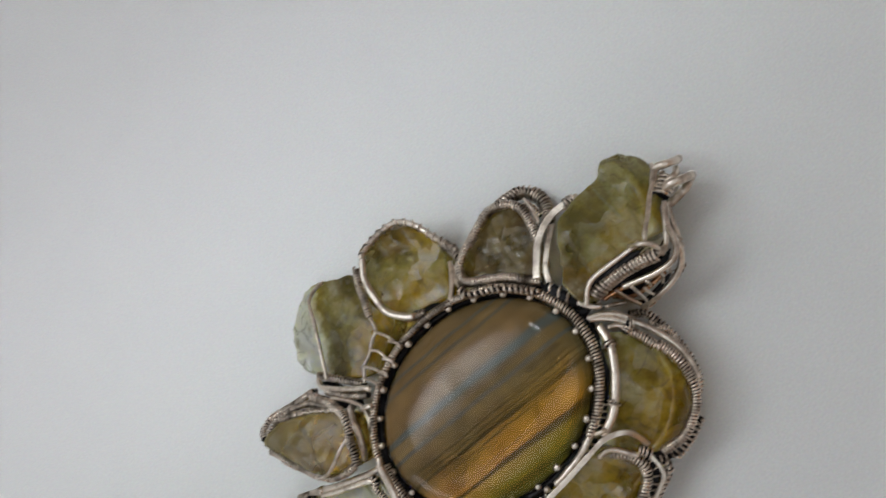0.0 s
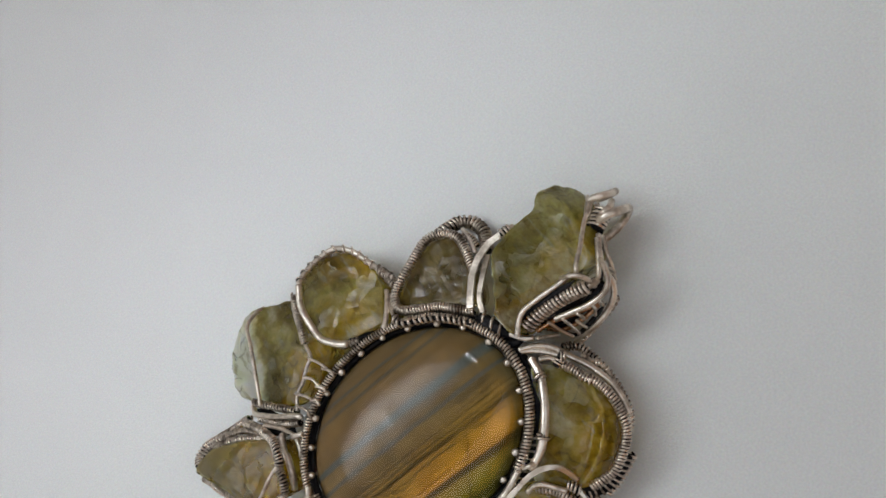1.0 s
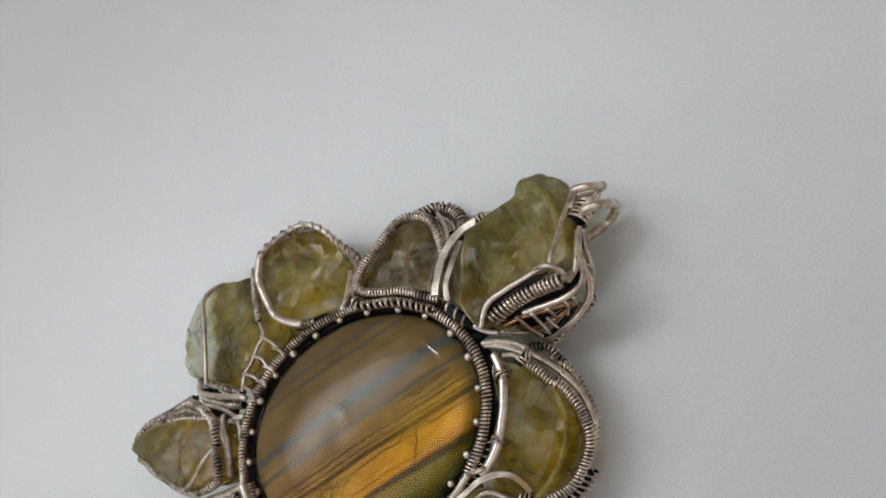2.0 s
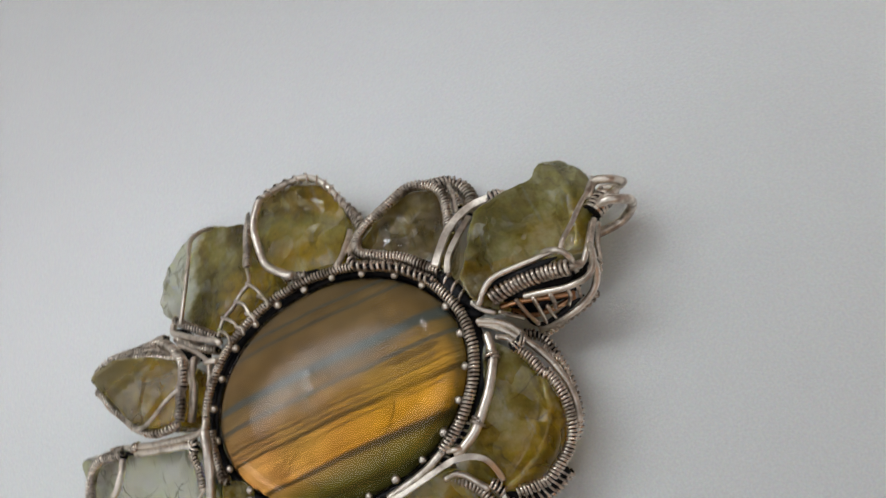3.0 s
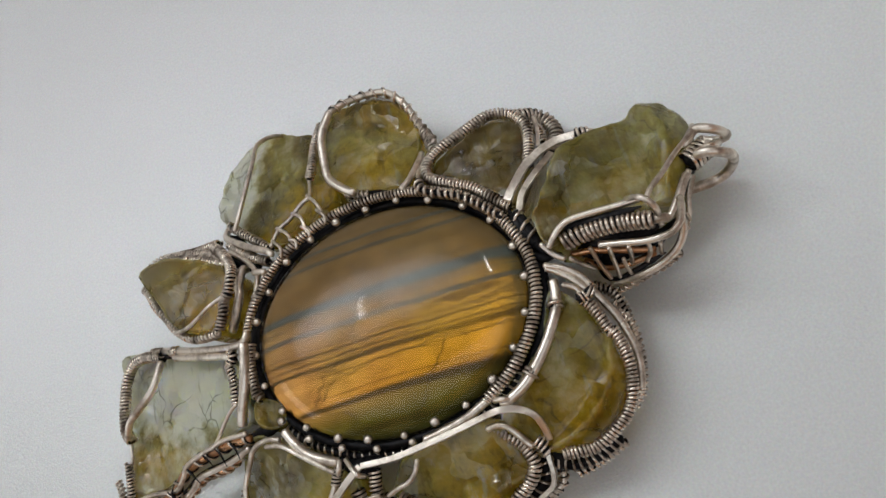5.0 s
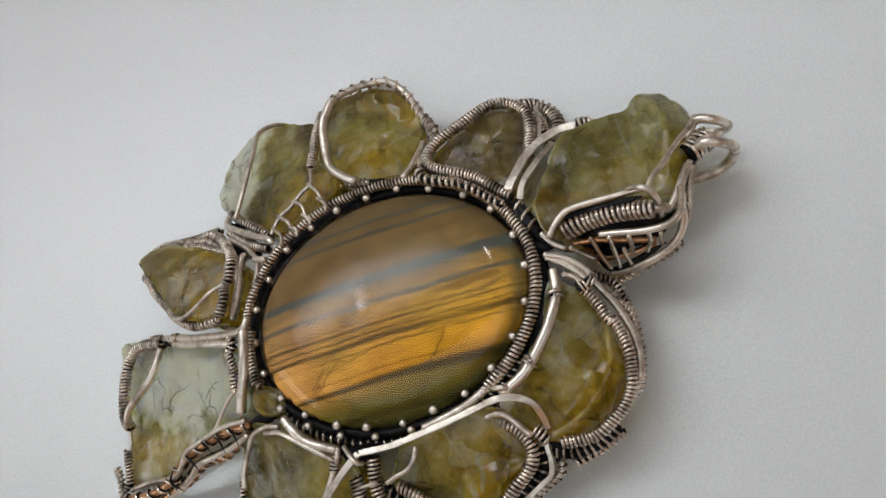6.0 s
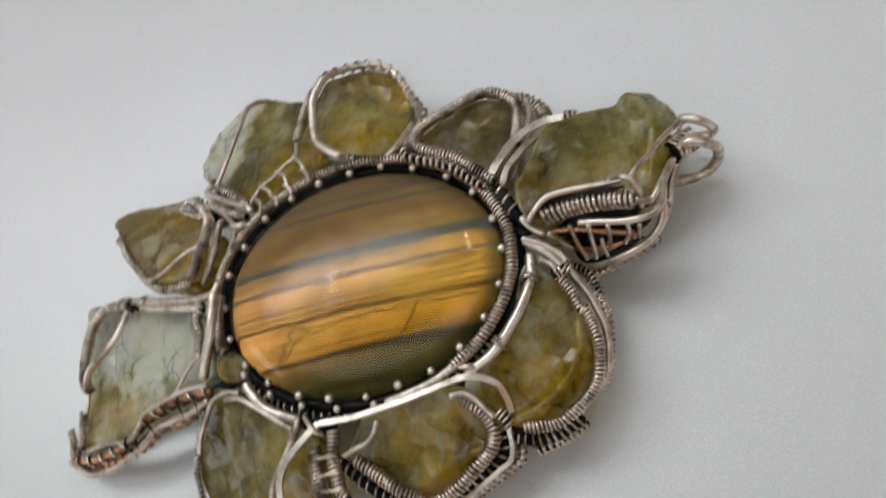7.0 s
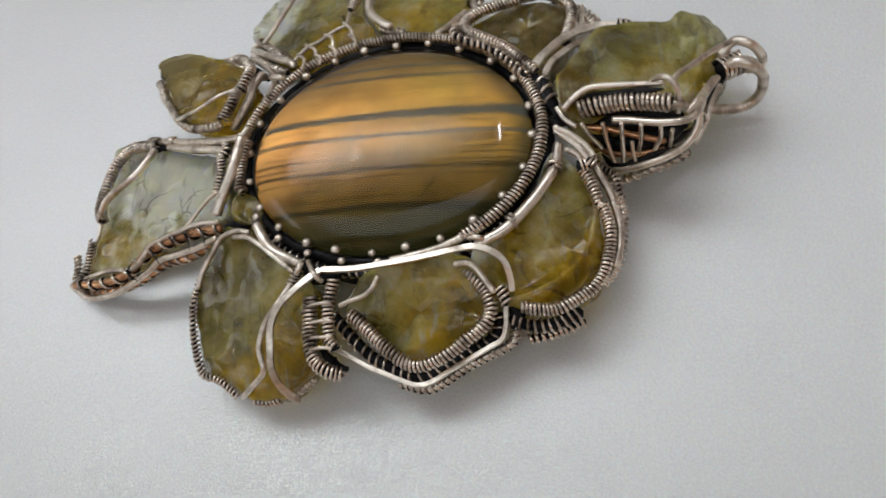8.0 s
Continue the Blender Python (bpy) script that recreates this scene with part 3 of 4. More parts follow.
wire([(-9.4, 13.3, 9.2), (-8.2, 11.8, 10.2), (-8.5, 11, 9.7)], 0.16, round_stone, silver)
wire([(6.7, 16.6, 7.2), (6.4, 15.4, 8.1), (5.4, 13.7, 9), (4.5, 12.8, 9.5)], 0.3, round_stone, silver)
wire([(6.9, 15.8, 7.4), (6.3, 14.5, 8.4), (6.2, 12.7, 9.2), (7, 11.5, 9.6)], 0.22, round_stone, silver)
wraps([(-1.1, 15.1, 8.7), (-0.1, 14.4, 8.9), (1.1, 13.9, 9)], round_stone, 0.25, 0.14, 0.5)
coil([(7.3, 19.1, 6.3), (7.7, 17.6, 6.7), (7.9, 16.4, 7)], round_stone, 0.42, 0.125, 0.4)

pale_edged_stone = raw_stone([(-12.5, 29), (-9.7, 28.6), (-6.7, 26.6), (-4.9, 25.1), (-4.8, 20.8), (-2.9, 17.1), (-4.4, 15.6), (-8, 13.6), (-10.9, 14.5), (-13.6, 15.9), (-16.3, 19.2), (-17.6, 21.8), (-16.9, 25.1), (-15.4, 27.2)], (4.22, 0.12, -0.30), 2.0, 0.4, 4, (0.5, 0.2, 0.3, 165, 300), "olive raw crystal with a pale rough edge")
wire([(-9.1, 28.4, 1.7), (-9.7, 27.7, 3.5), (-10.6, 26.9, 4.6), (-11.1, 26, 5.1), (-11.7, 23.5, 5.9), (-13, 19.9, 6.7), (-14.2, 17.1, 7)], 0.24, pale_edged_stone, silver)
wire([(-15.8, 18.3, 5.4), (-15.7, 17.1, 6.2), (-14.5, 15.9, 7.3), (-12.5, 14.2, 8.3), (-9.9, 12.3, 9.3), (-9.7, 11.8, 9.3)], 0.34, pale_edged_stone, silver)
coil([(-15.3, 18.5, 5.8), (-13.7, 16.7, 6.6), (-11.5, 14.5, 7.6), (-10.2, 12.9, 8.3)], pale_edged_stone, 0.28, 0.125, 0.5)
coil([(-15.5, 16.3, 6.5), (-14.1, 14.7, 7.2), (-12.2, 12.9, 8), (-10.4, 11.6, 8.7)], pale_edged_stone, 0.28, 0.125, 0.34)
wire([(-14.8, 14.8, 7.7), (-12.9, 12.8, 8.6), (-11.6, 11, 9.4), (-11.8, 10.8, 9.4)], 0.25, pale_edged_stone, silver)
wire([(-11.7, 10.7, 9.7), (-10.5, 10.2, 10.1), (-10.4, 10, 10.1)], 0.3, pale_edged_stone, silver)

pointed_stone = raw_stone([(-25.8, 16.6), (-24.2, 17.2), (-21.9, 16.9), (-18.3, 15.1), (-15.2, 13), (-14.6, 11.6), (-15, 9.5), (-15.3, 7.9), (-16.6, 6.8), (-19, 7.3), (-21.6, 8.9), (-23.1, 11.4), (-24.3, 13.7), (-25.2, 15.1)], (8.34, 0.09, -0.12), 1.2, 1.0, 5, (0.0, 0.8, 0.1, None, 300, 0.3), "small pointed yellow-olive raw crystal in coiled wire")
coil([(-18.1, 17.5, 4.9), (-15.9, 15.1, 7.2), (-14.2, 12.4, 9.4), (-13.8, 10.9, 10.3), (-14.3, 9.5, 10.4), (-14.9, 8.9, 10.4), (-15.1, 7.6, 10.6), (-16, 6.2, 10.5)], pointed_stone, 0.34, 0.125, 0.34)
coil([(-27.9, 18.4, 3), (-27.8, 19.6, 2.2), (-26.7, 20.2, 1.9), (-25.5, 20.2, 1.7), (-21.5, 19, 2.7), (-19.2, 18.4, 3.6), (-17.6, 17.9, 4.3)], pointed_stone, 0.24, 0.15, 0.4)
coil([(-25.1, 19.3, 3.2), (-22.5, 18.7, 3.6), (-19.3, 17.3, 4.5), (-16.3, 14.6, 6.6)], pointed_stone, 0.2, 0.14, 0.4)
coil([(-25.9, 17.8, 5.1), (-24.7, 18.3, 4.9), (-22.6, 17.8, 4.9), (-18.9, 15.9, 6.3), (-17.2, 14.7, 7), (-15.2, 13.3, 8.2)], pointed_stone, 0.22, 0.16, 0.46)
wraps([(-27.2, 16.4, 4.6), (-26.2, 15, 5.1), (-25.5, 13.5, 5.6), (-23.9, 11.3, 6.4), (-22.5, 9.3, 7.1), (-20.4, 7.5, 8), (-18.2, 6.7, 8.8), (-16.7, 6.5, 9.2)], pointed_stone, 0.3, 0.14, 0.5)
wire([(-22.6, 9.1, 7.5), (-20.3, 7.9, 9.6), (-18.8, 7.9, 10.2), (-16.4, 8.6, 10.8), (-14.8, 9.1, 10.8)], 0.2, pointed_stone, silver)
wire([(-13.2, 12.1, 8.1), (-13.3, 11.8, 8.8), (-14, 10.3, 9), (-14, 9.4, 9.1), (-14.7, 7.5, 9.1), (-15.9, 6.6, 8.1)], 0.42, pointed_stone, silver)
wire([(-11.8, 10.9, 8.7), (-12.1, 9.1, 9.1), (-12.5, 8.5, 9.1)], 0.28, pointed_stone, silver)

square_stone = raw_stone([(-33.7, 11.3), (-28.9, 10), (-23.1, 7.2), (-17.2, 4.2), (-16.9, 0.7), (-16.8, -1.9), (-21.6, -2.5), (-26.6, -3), (-29.3, -4.1), (-35.1, -3.5), (-34.7, -1), (-34.3, 2.1), (-34, 5.5), (-33.9, 8.2)], (2.91, 0.33, -0.01), 1.2, 0.2, 6, (1.05, 0.1, 0.0, 60, 245), "pale squarish raw crystal fading to olive at its tip")
wire([(-28, 9.7, 3.7), (-24.5, 8.2, 5.4), (-19.8, 6.2, 7.5), (-15.4, 4.6, 9.4), (-13.9, 4.5, 10), (-13.4, 5.2, 10)], 0.34, square_stone, silver)
wire([(-24.3, 7.4, 5.5), (-20.2, 5.7, 7), (-17.2, 4.5, 8.1), (-16.4, 3.8, 8.3)], 0.42, square_stone, silver)
coil([(-27.1, 9.1, 4.5), (-26.1, 8.7, 4.9)], square_stone, 0.34, 0.125, 0.34)
coil([(-24.6, 8.1, 5.5), (-23.6, 7.8, 5.8)], square_stone, 0.34, 0.125, 0.34)
coil([(-26.5, 8.4, 4.4), (-29.1, 9.4, 3.5), (-31.1, 9.5, 2.8), (-32.4, 8.1, 2.5), (-33.2, 5.7, 2.4), (-33.5, 3.2, 2.4), (-32.9, 1.7, 2.5)], square_stone, 0.36, 0.15, 0.36)
wire([(-33.4, 2.8, 2), (-33.5, 0.2, 1.9), (-34.2, -0.8, 1.7)], 0.2, square_stone, silver)
coil([(-34.1, -0.1, 1.9), (-34.2, -1.8, 1.8), (-34.5, -3.4, 1.6), (-35.1, -4, 1.4)], square_stone, 0.26, 0.125, 0.34)
wire([(-26.3, 7.7, 5.1), (-26.8, 6.3, 5.4), (-28, 4.8, 5.3), (-30.1, 3.7, 4.8), (-31.7, 3, 4.1), (-32.8, 1.9, 3.2)], 0.38, square_stone, silver)
coil([(-16.6, 3.3, 8.8), (-16.4, 2.2, 8.9), (-16.4, 1.2, 8.9), (-16.7, -0.6, 8.7)], square_stone, 0.26, 0.125, 0.34)
wire([(-16.4, -0.7, 9.1), (-17.5, -1.2, 8.7), (-19.4, -2.6, 7.9), (-20.7, -3.5, 7.4)], 0.18, square_stone, silver)
wire([(-14, 4.3, 9.9), (-14.5, 1.8, 9.8), (-15.5, -0.6, 9.2), (-16.6, -2.6, 8.3)], 0.5, square_stone, silver)
coil([(-13.6, 4.1, 9.3), (-14, 2.3, 9.3), (-14.1, 0.6, 9.3), (-14, -1, 9.3)], square_stone, 0.28, 0.125, 0.34)
coil([(-16.2, 4.6, 8.8), (-15.9, 3.8, 8.9), (-16.7, 3.2, 8.7)], square_stone, 0.3, 0.125, 0.34)
wire([(-16.2, -3.5, 8.6), (-19.2, -3.2, 7.8), (-22.6, -3.4, 6.7), (-24.6, -3.8, 6.1), (-25.5, -4.6, 5.6), (-27.1, -5.3, 4.8), (-30, -4.7, 3.7), (-33.3, -4.4, 2.3), (-34.2, -4.4, 1.9)], 0.26, square_stone, silver)
wraps([(-16.2, -3.9, 8), (-19.5, -3.6, 7.1), (-23, -3.7, 6), (-25.4, -4.2, 5.2), (-27.3, -5.3, 4.5), (-29.2, -5.7, 3.8), (-31.6, -5.7, 3.1), (-35.2, -5, 2)], square_stone, 0.42, 0.16, 1.7, copper_glint_silver)
wire([(-35.8, -4.8, 1.7), (-34.8, -5.6, 2), (-32.8, -6.9, 2.5), (-29.7, -7.1, 3.4), (-27.3, -6.7, 4.2), (-24.9, -5.8, 5), (-23.4, -5.1, 5.6), (-19.5, -5.1, 6.8), (-16.7, -4.6, 7.7)], 0.3, square_stone, silver)
wraps([(-34, -5.7, 1.2), (-29.8, -6.3, 2.5), (-26, -5.8, 3.7), (-23.7, -4.9, 4.5), (-20.5, -5.1, 5.5), (-17.9, -4.5, 6.3)], square_stone, 0.36, 0.15, 1.1, copper_glint_silver)
wire([(-25.2, -4.1, 5.9), (-24.5, -4.1, 6.1), (-23.2, -5.9, 6.3)], 0.14, square_stone, dark_silver)
wire([(-22.8, -3.3, 6.7), (-22.4, -3.2, 6.9), (-21.1, -4.9, 7.1)], 0.14, square_stone, dark_silver)
wire([(-20.7, -3.2, 7.4), (-19.8, -4.2, 7.6), (-19.4, -5.5, 7.5)], 0.14, square_stone, dark_silver)
wire([(-18.8, -3.3, 8), (-17.9, -4.4, 8.1), (-17.6, -5.5, 8)], 0.14, square_stone, dark_silver)
wire([(-26.7, -4.8, 5.4), (-27.4, -5.7, 5), (-25.8, -7, 5.4)], 0.14, square_stone, dark_silver)
wraps([(-35.9, -1.5, 1.5), (-35.6, -2.7, 1.5), (-35.6, -4.3, 1.4), (-33.9, -6.1, 1.8)], square_stone, 0.22, 0.14, 0.45)

raw_stone([(-14.5, -0.7), (-12.9, -1.4), (-12, -2.8), (-12.4, -3.9), (-14.1, -3.9), (-15.2, -2.8), (-15.1, -1.5)], (8.37, 0.20, 0.10), 1.2, 4.0, 7, (0.2, 0.75), "small yellow-green chip of raw crystal")

oval_stone = raw_stone([(-16, -4), (-12.8, -5), (-9.4, -8), (-7.1, -10), (-6.6, -13.1), (-7.5, -16.4), (-9.6, -18.5), (-12.4, -19), (-15, -18.3), (-18.6, -16.1), (-19.4, -12.9), (-19.6, -9.8), (-18.8, -7.3), (-17.5, -4.9)], (5.90, 0.28, 0.35), 2.4, 0.2, 8, (0.42, 0.3, 0.25, None, 290, 1.3), "tall oval raw crystal with cloudy olive bands")
wire([(-12.8, -5.2, 9), (-14.2, -4.8, 8.8), (-16, -5, 8.2), (-17, -6.2, 7.7), (-18.1, -7.8, 7.1), (-18.5, -9, 6.8)], 0.26, oval_stone, silver)
coil([(-19.1, -7.8, 5.6), (-19.8, -9.4, 5.1), (-19.8, -11.1, 4.8), (-19.6, -13.1, 4.4), (-19.2, -15.1, 4), (-18.6, -16.3, 3.8), (-17.1, -16.9, 4), (-15.8, -17.9, 3.9), (-15, -18.6, 3.9)], oval_stone, 0.2, 0.125, 0.42)
wire([(-14.5, -5.3, 8.6), (-12.6, -5.9, 9.3), (-10.6, -7.6, 9.6), (-8.2, -9.7, 9.3)], 0.24, oval_stone, silver)
coil([(-7.5, -9.3, 9.3), (-8.1, -10, 9), (-8.6, -10.8, 8.7)], oval_stone, 0.26, 0.125, 0.36)
wire([(-8.5, -10.8, 8.9), (-9.4, -11.9, 8.7), (-10.3, -13.1, 8.6), (-11, -14.1, 8.2), (-11.5, -15.8, 7.6), (-11.4, -17.5, 6.7), (-13.3, -18.3, 5), (-14.6, -18.7, 3.8)], 0.27, oval_stone, silver)
band([(-5.5, -10, 9.7), (-6.3, -10.5, 9.7), (-7.9, -11.5, 9.4), (-9.4, -12.6, 9), (-10.2, -14.1, 8.6), (-10.4, -15.8, 8), (-10.5, -17.4, 7.1), (-10.2, -18.5, 6), (-9.6, -19.2, 4.7), (-9.1, -19.3, 3.9)], 0.62, oval_stone)
wire([(-11.9, -4.8, 9.4), (-11.4, -5.8, 9.4), (-10.4, -7.2, 9.4), (-9, -8.2, 9.4), (-7.6, -9, 9.3)], 0.45, oval_stone, silver)
coil([(-14.1, -18.6, 2.4), (-12.8, -18.9, 2.5), (-11.5, -18.8, 2.8)], oval_stone, 0.3, 0.125, 0.4)
wraps([(-11, -18.4, 2.8), (-9.4, -18.1, 3.1), (-8.1, -17.4, 3.4)], oval_stone, 0.3, 0.14, 0.45)
coil([(-7, -11.5, 8), (-7.2, -13.6, 7.3), (-7.2, -15.6, 6.7), (-6.8, -16.9, 6.3), (-5.9, -17.7, 6.1), (-4.9, -18.0, 5.6)], oval_stone, 0.46, 0.14, 0.36)
coil([(-4.6, -10.5, 8.9), (-5.1, -12.2, 8.3), (-5.3, -14, 7.8), (-5.3, -15.4, 7.3), (-4.8, -16.2, 7.1)], oval_stone, 0.4, 0.125, 0.36)
wire([(-6.8, -12.5, 8.3), (-5.7, -12.6, 8.8), (-4.7, -12.7, 8.8)], 0.15, oval_stone, silver)
wire([(-6.9, -13.9, 7.8), (-5.8, -14, 8.3), (-4.8, -14.1, 8.3)], 0.15, oval_stone, silver)
wire([(-7, -15.1, 7.4), (-5.9, -15.3, 7.9), (-4.9, -15.3, 7.9)], 0.15, oval_stone, silver)
wire([(-7.1, -16.1, 7.1), (-6, -16.2, 7.6), (-5, -16.3, 7.6)], 0.15, oval_stone, silver)

pentagon_stone = raw_stone([(-3.1, -11.4), (-1.7, -10.2), (1.4, -9.4), (4.8, -9.4), (7.2, -10.1), (8, -12.2), (8.3, -13.4), (7.5, -14.7), (5.7, -15.8), (3.8, -16.9), (1.9, -17.4), (0.3, -17), (-1.3, -15.7), (-2.8, -14.1), (-4.1, -12.7)], (6.75, -0.02, 0.65), 1.8, 0.3, 9, (0.42, 0.38, 0.1, None, 330, 1.3), "five-sided olive raw crystal ringed by coiled wire")
coil([(6, -10.2, 7.9), (7, -11, 7.5), (8, -12.2, 7), (8.4, -13.7, 6.5), (7.7, -15, 6.2), (5.9, -16.2, 6), (4, -17.3, 5.8), (2.2, -17.8, 5.7), (0.7, -17.3, 5.8), (-0.8, -16.1, 6.3), (-2.2, -14.6, 6.7), (-3.7, -13.1, 7.1)], pentagon_stone, 0.34, 0.16, 0.36)
wire([(-0.5, -11, 9.3), (-1, -11.9, 9.2), (-1.8, -12.5, 9), (-2.9, -12.7, 8.8), (-4.1, -12.9, 8.5)], 0.22, pentagon_stone, silver)
wire([(5.9, -10.4, 8.8), (6.9, -10.4, 8.7), (7.7, -10.9, 8.4), (8.4, -11.9, 8), (8.9, -12.7, 7.7)], 0.3, pentagon_stone, silver)
band([(-5.4, -10, 9.7), (-2.6, -10.3, 9.9), (0.3, -10.2, 9.9), (4.3, -9.8, 9.8), (6.9, -9.5, 9.8), (7.9, -9.5, 9.7), (9.1, -9.8, 9.3), (10, -10.5, 8.6), (10.3, -11.6, 7.7), (10.3, -12.5, 7)], 0.55, pentagon_stone)
coil([(9.3, -12.3, 7.4), (9.6, -12.8, 7.2), (9.9, -13.6, 6.9)], pentagon_stone, 0.4, 0.125, 0.4)
band([(9.8, -12.1, 6.1), (9.5, -13.6, 5.7), (9.4, -14.8, 5.3), (9, -15.9, 5.1), (8, -16.4, 5), (6.2, -17.3, 4.9), (4.3, -18.2, 4.7), (2.9, -18.9, 4.6), (1.9, -19.1, 4.5), (0.9, -18.9, 4.6), (-1.1, -18, 4.9), (-3, -17.1, 5.2), (-5.1, -15.8, 5.5)], 0.42, pentagon_stone)
wraps([(10.2, -12.6, 4.4), (9.9, -14.6, 3.8), (9.4, -15.8, 3.5), (7.4, -16.7, 3.5), (5.2, -17.7, 3.4), (3.3, -18.7, 3.1), (1.9, -19, 3.1), (-0.2, -18.4, 3.3)], pentagon_stone, 0.3, 0.14, 0.55)
wire([(-6.7, -9, 9.6), (-6.1, -10, 10.1), (-5.7, -10.7, 10.2), (-5.5, -10.8, 9.3)], 0.24, oval_stone, silver)
wire([(-7.3, -8.9, 9.6), (-7.4, -9.6, 9.8), (-7.8, -10, 9.4)], 0.26, oval_stone, silver)

heart_stone = raw_stone([(14.4, -1.3), (16.2, -2.3), (17.2, -4), (17.8, -7), (17.8, -9.4), (16.8, -11.7), (14.8, -13.2), (12.5, -13.9), (10, -13.5), (8, -11.7), (7.2, -9.8), (9.7, -7.4), (12.4, -4.9)], (7.01, -0.37, 0.34), 2.2, 0.3, 10, (0.78, 0.32, 0.0, 130, 290, 1.3), "broad olive raw crystal with a frosted patch")
coil([(16.5, -2.2, 8), (17.1, -3.2, 7.7), (17.5, -4.3, 7.5), (17.9, -5.9, 7.1), (18.1, -5.6, 7.1), (18.5, -7.2, 6.7), (18.5, -9, 6.4), (17.9, -11, 6.1), (16.8, -12.5, 6), (15.2, -13.5, 6.1), (13.7, -14.1, 6.2), (12.2, -14.1, 6.5), (11, -13.9, 6.8)], heart_stone, 0.3, 0.15, 0.34)
wire([(17.7, -2, 7.4), (18.3, -3.3, 7), (18.8, -4.4, 6.7), (19.2, -5.9, 6.4), (19, -5.2, 6.6), (19.3, -7, 6.2), (19.2, -8.9, 5.9), (18.7, -10.7, 5.7)], 0.34, heart_stone, silver)
wraps([(18.8, -3.1, 5.9), (19.4, -4.8, 5.5), (19.5, -4.4, 5.5), (19.7, -6, 5.3), (19.4, -7.9, 5), (18.7, -10.4, 4.7), (17.5, -11.8, 4.7)], heart_stone, 0.26, 0.14, 0.5)
coil([(10.9, -15.1, 2.5), (12, -15, 2.4), (13.3, -14.6, 2.2), (15.5, -13.7, 2.1)], heart_stone, 0.34, 0.17, 0.5)
wire([(14.9, -0.3, 8.6), (14.7, -2, 8.8), (14.3, -3.3, 9.1), (13.3, -4.9, 9.2), (12.1, -6.2, 9.2), (11.1, -7.2, 9.2), (10, -8.1, 9.2), (8.6, -8.7, 9.1), (7.8, -8.9, 8.9)], 0.48, heart_stone, silver)
wire([(14.8, 0.9, 9.5), (16.1, 0.3, 9), (17.2, -0.7, 8.6), (17.9, -2, 8.3)], 0.3, heart_stone, silver)
wire([(14.8, 0.7, 9.3), (15.8, -0, 8.9), (16.8, -1.1, 8.6), (17.5, -2.3, 8.2)], 0.3, heart_stone, silver)
wire([(15.7, -1.1, 9), (16.5, -1.6, 8.7), (16.8, -2.2, 8.5)], 0.26, heart_stone, silver)
coil([(17.4, -2.1, 8.5), (17.7, -2.4, 8.3)], heart_stone, 0.5, 0.125, 0.34)
coil([(16.5, -2.6, 8.5), (17.2, -2.4, 8.3)], heart_stone, 0.4, 0.125, 0.34)
coil([(14.6, -2.2, 8.9), (14.5, -2.8, 9)], heart_stone, 0.5, 0.16, 0.36)
coil([(11.1, -7.2, 9.2), (10.7, -7.5, 9.2)], heart_stone, 0.5, 0.16, 0.36)
wire([(7.3, -8.5, 9.4), (8.1, -8.7, 9.8), (8.7, -8.8, 9.1)], 0.26, heart_stone, silver)

smoky_stone = raw_stone([(7.1, 14.6), (9.9, 17.1), (12.9, 18.2), (15.2, 17.8), (16.5, 16.1), (16, 12.6), (14, 8.9), (12.8, 8.8), (10.4, 11.5), (7.8, 13.4)], (6.14, -0.20, -0.25), 1.4, 0.4, 11, (0.35, 0.3, 0.95), "smoky brown raw crystal in a coiled wire loop")
coil([(15.9, 11.1, 7.4), (16.5, 13.6, 6.7), (16.6, 15.7, 6.2), (15.5, 17.4, 6), (13.6, 18, 6.3), (11, 17, 7), (8.2, 15.8, 7.8), (7.1, 14.7, 8.3), (7.1, 13.2, 8.7), (8.7, 11.9, 8.9), (10.5, 10.7, 8.8), (11.9, 9.1, 8.9), (13.5, 7.3, 8.8)], smoky_stone, 0.32, 0.15, 0.34)
wraps([(6.3, 13, 9.5), (6.4, 11.9, 9.8), (7.4, 11.1, 9.8), (9.4, 9.9, 9.8), (11.1, 8.3, 9.8), (12.7, 6.3, 9.8)], smoky_stone, 0.26, 0.17, 0.66, dark_silver)
coil([(14.6, 18.5, 3.4), (15.9, 18.6, 2.4), (17, 18.5, 1.6), (18, 17.8, 1.3), (18.5, 16.5, 1.5), (18.4, 14.8, 2.2), (17.6, 12.9, 3.6)], smoky_stone, 0.55, 0.18, 0.5)
wire([(17.6, 16.3, 5.6), (17.5, 14.7, 6), (17.2, 12.9, 6.5)], 0.22, smoky_stone, silver)
coil([(17.1, 16.2, 5), (17.6, 14.8, 5.2), (17.6, 13.5, 5.5)], smoky_stone, 0.3, 0.125, 0.34)

large_stone = raw_stone([(15.5, 4.9), (16.3, 6.4), (18.8, 10.4), (21, 11.3), (23.4, 11.6), (25.2, 11.8), (26.3, 12.8), (27.9, 12.8), (29.4, 11.4), (30, 9.8), (29.9, 8), (28.6, 5.4), (26.8, 3), (25.4, 3), (22.9, 3.4), (19.1, 3.7), (17.4, 3), (15.7, 2.3)], (8.11, -0.32, -0.09), 2.6, 0.4, 12, (0.85, 0.2, 0.05, None, 230, 1.3), "large translucent olive raw crystal below the bail")
band([(13.5, 7.8, 9.3), (14.3, 8.9, 9.1), (15.7, 10.6, 8.4), (17.4, 11.7, 7.9), (19.3, 12.2, 7.5), (21.2, 12.0, 7.2), (22.3, 11.9, 6.7)], 0.8, large_stone)
band([(14.1, 6.1, 9.2), (14.9, 8.1, 8.9), (16.5, 9.8, 8.2), (18.2, 11.5, 7.1)], 0.6, large_stone)
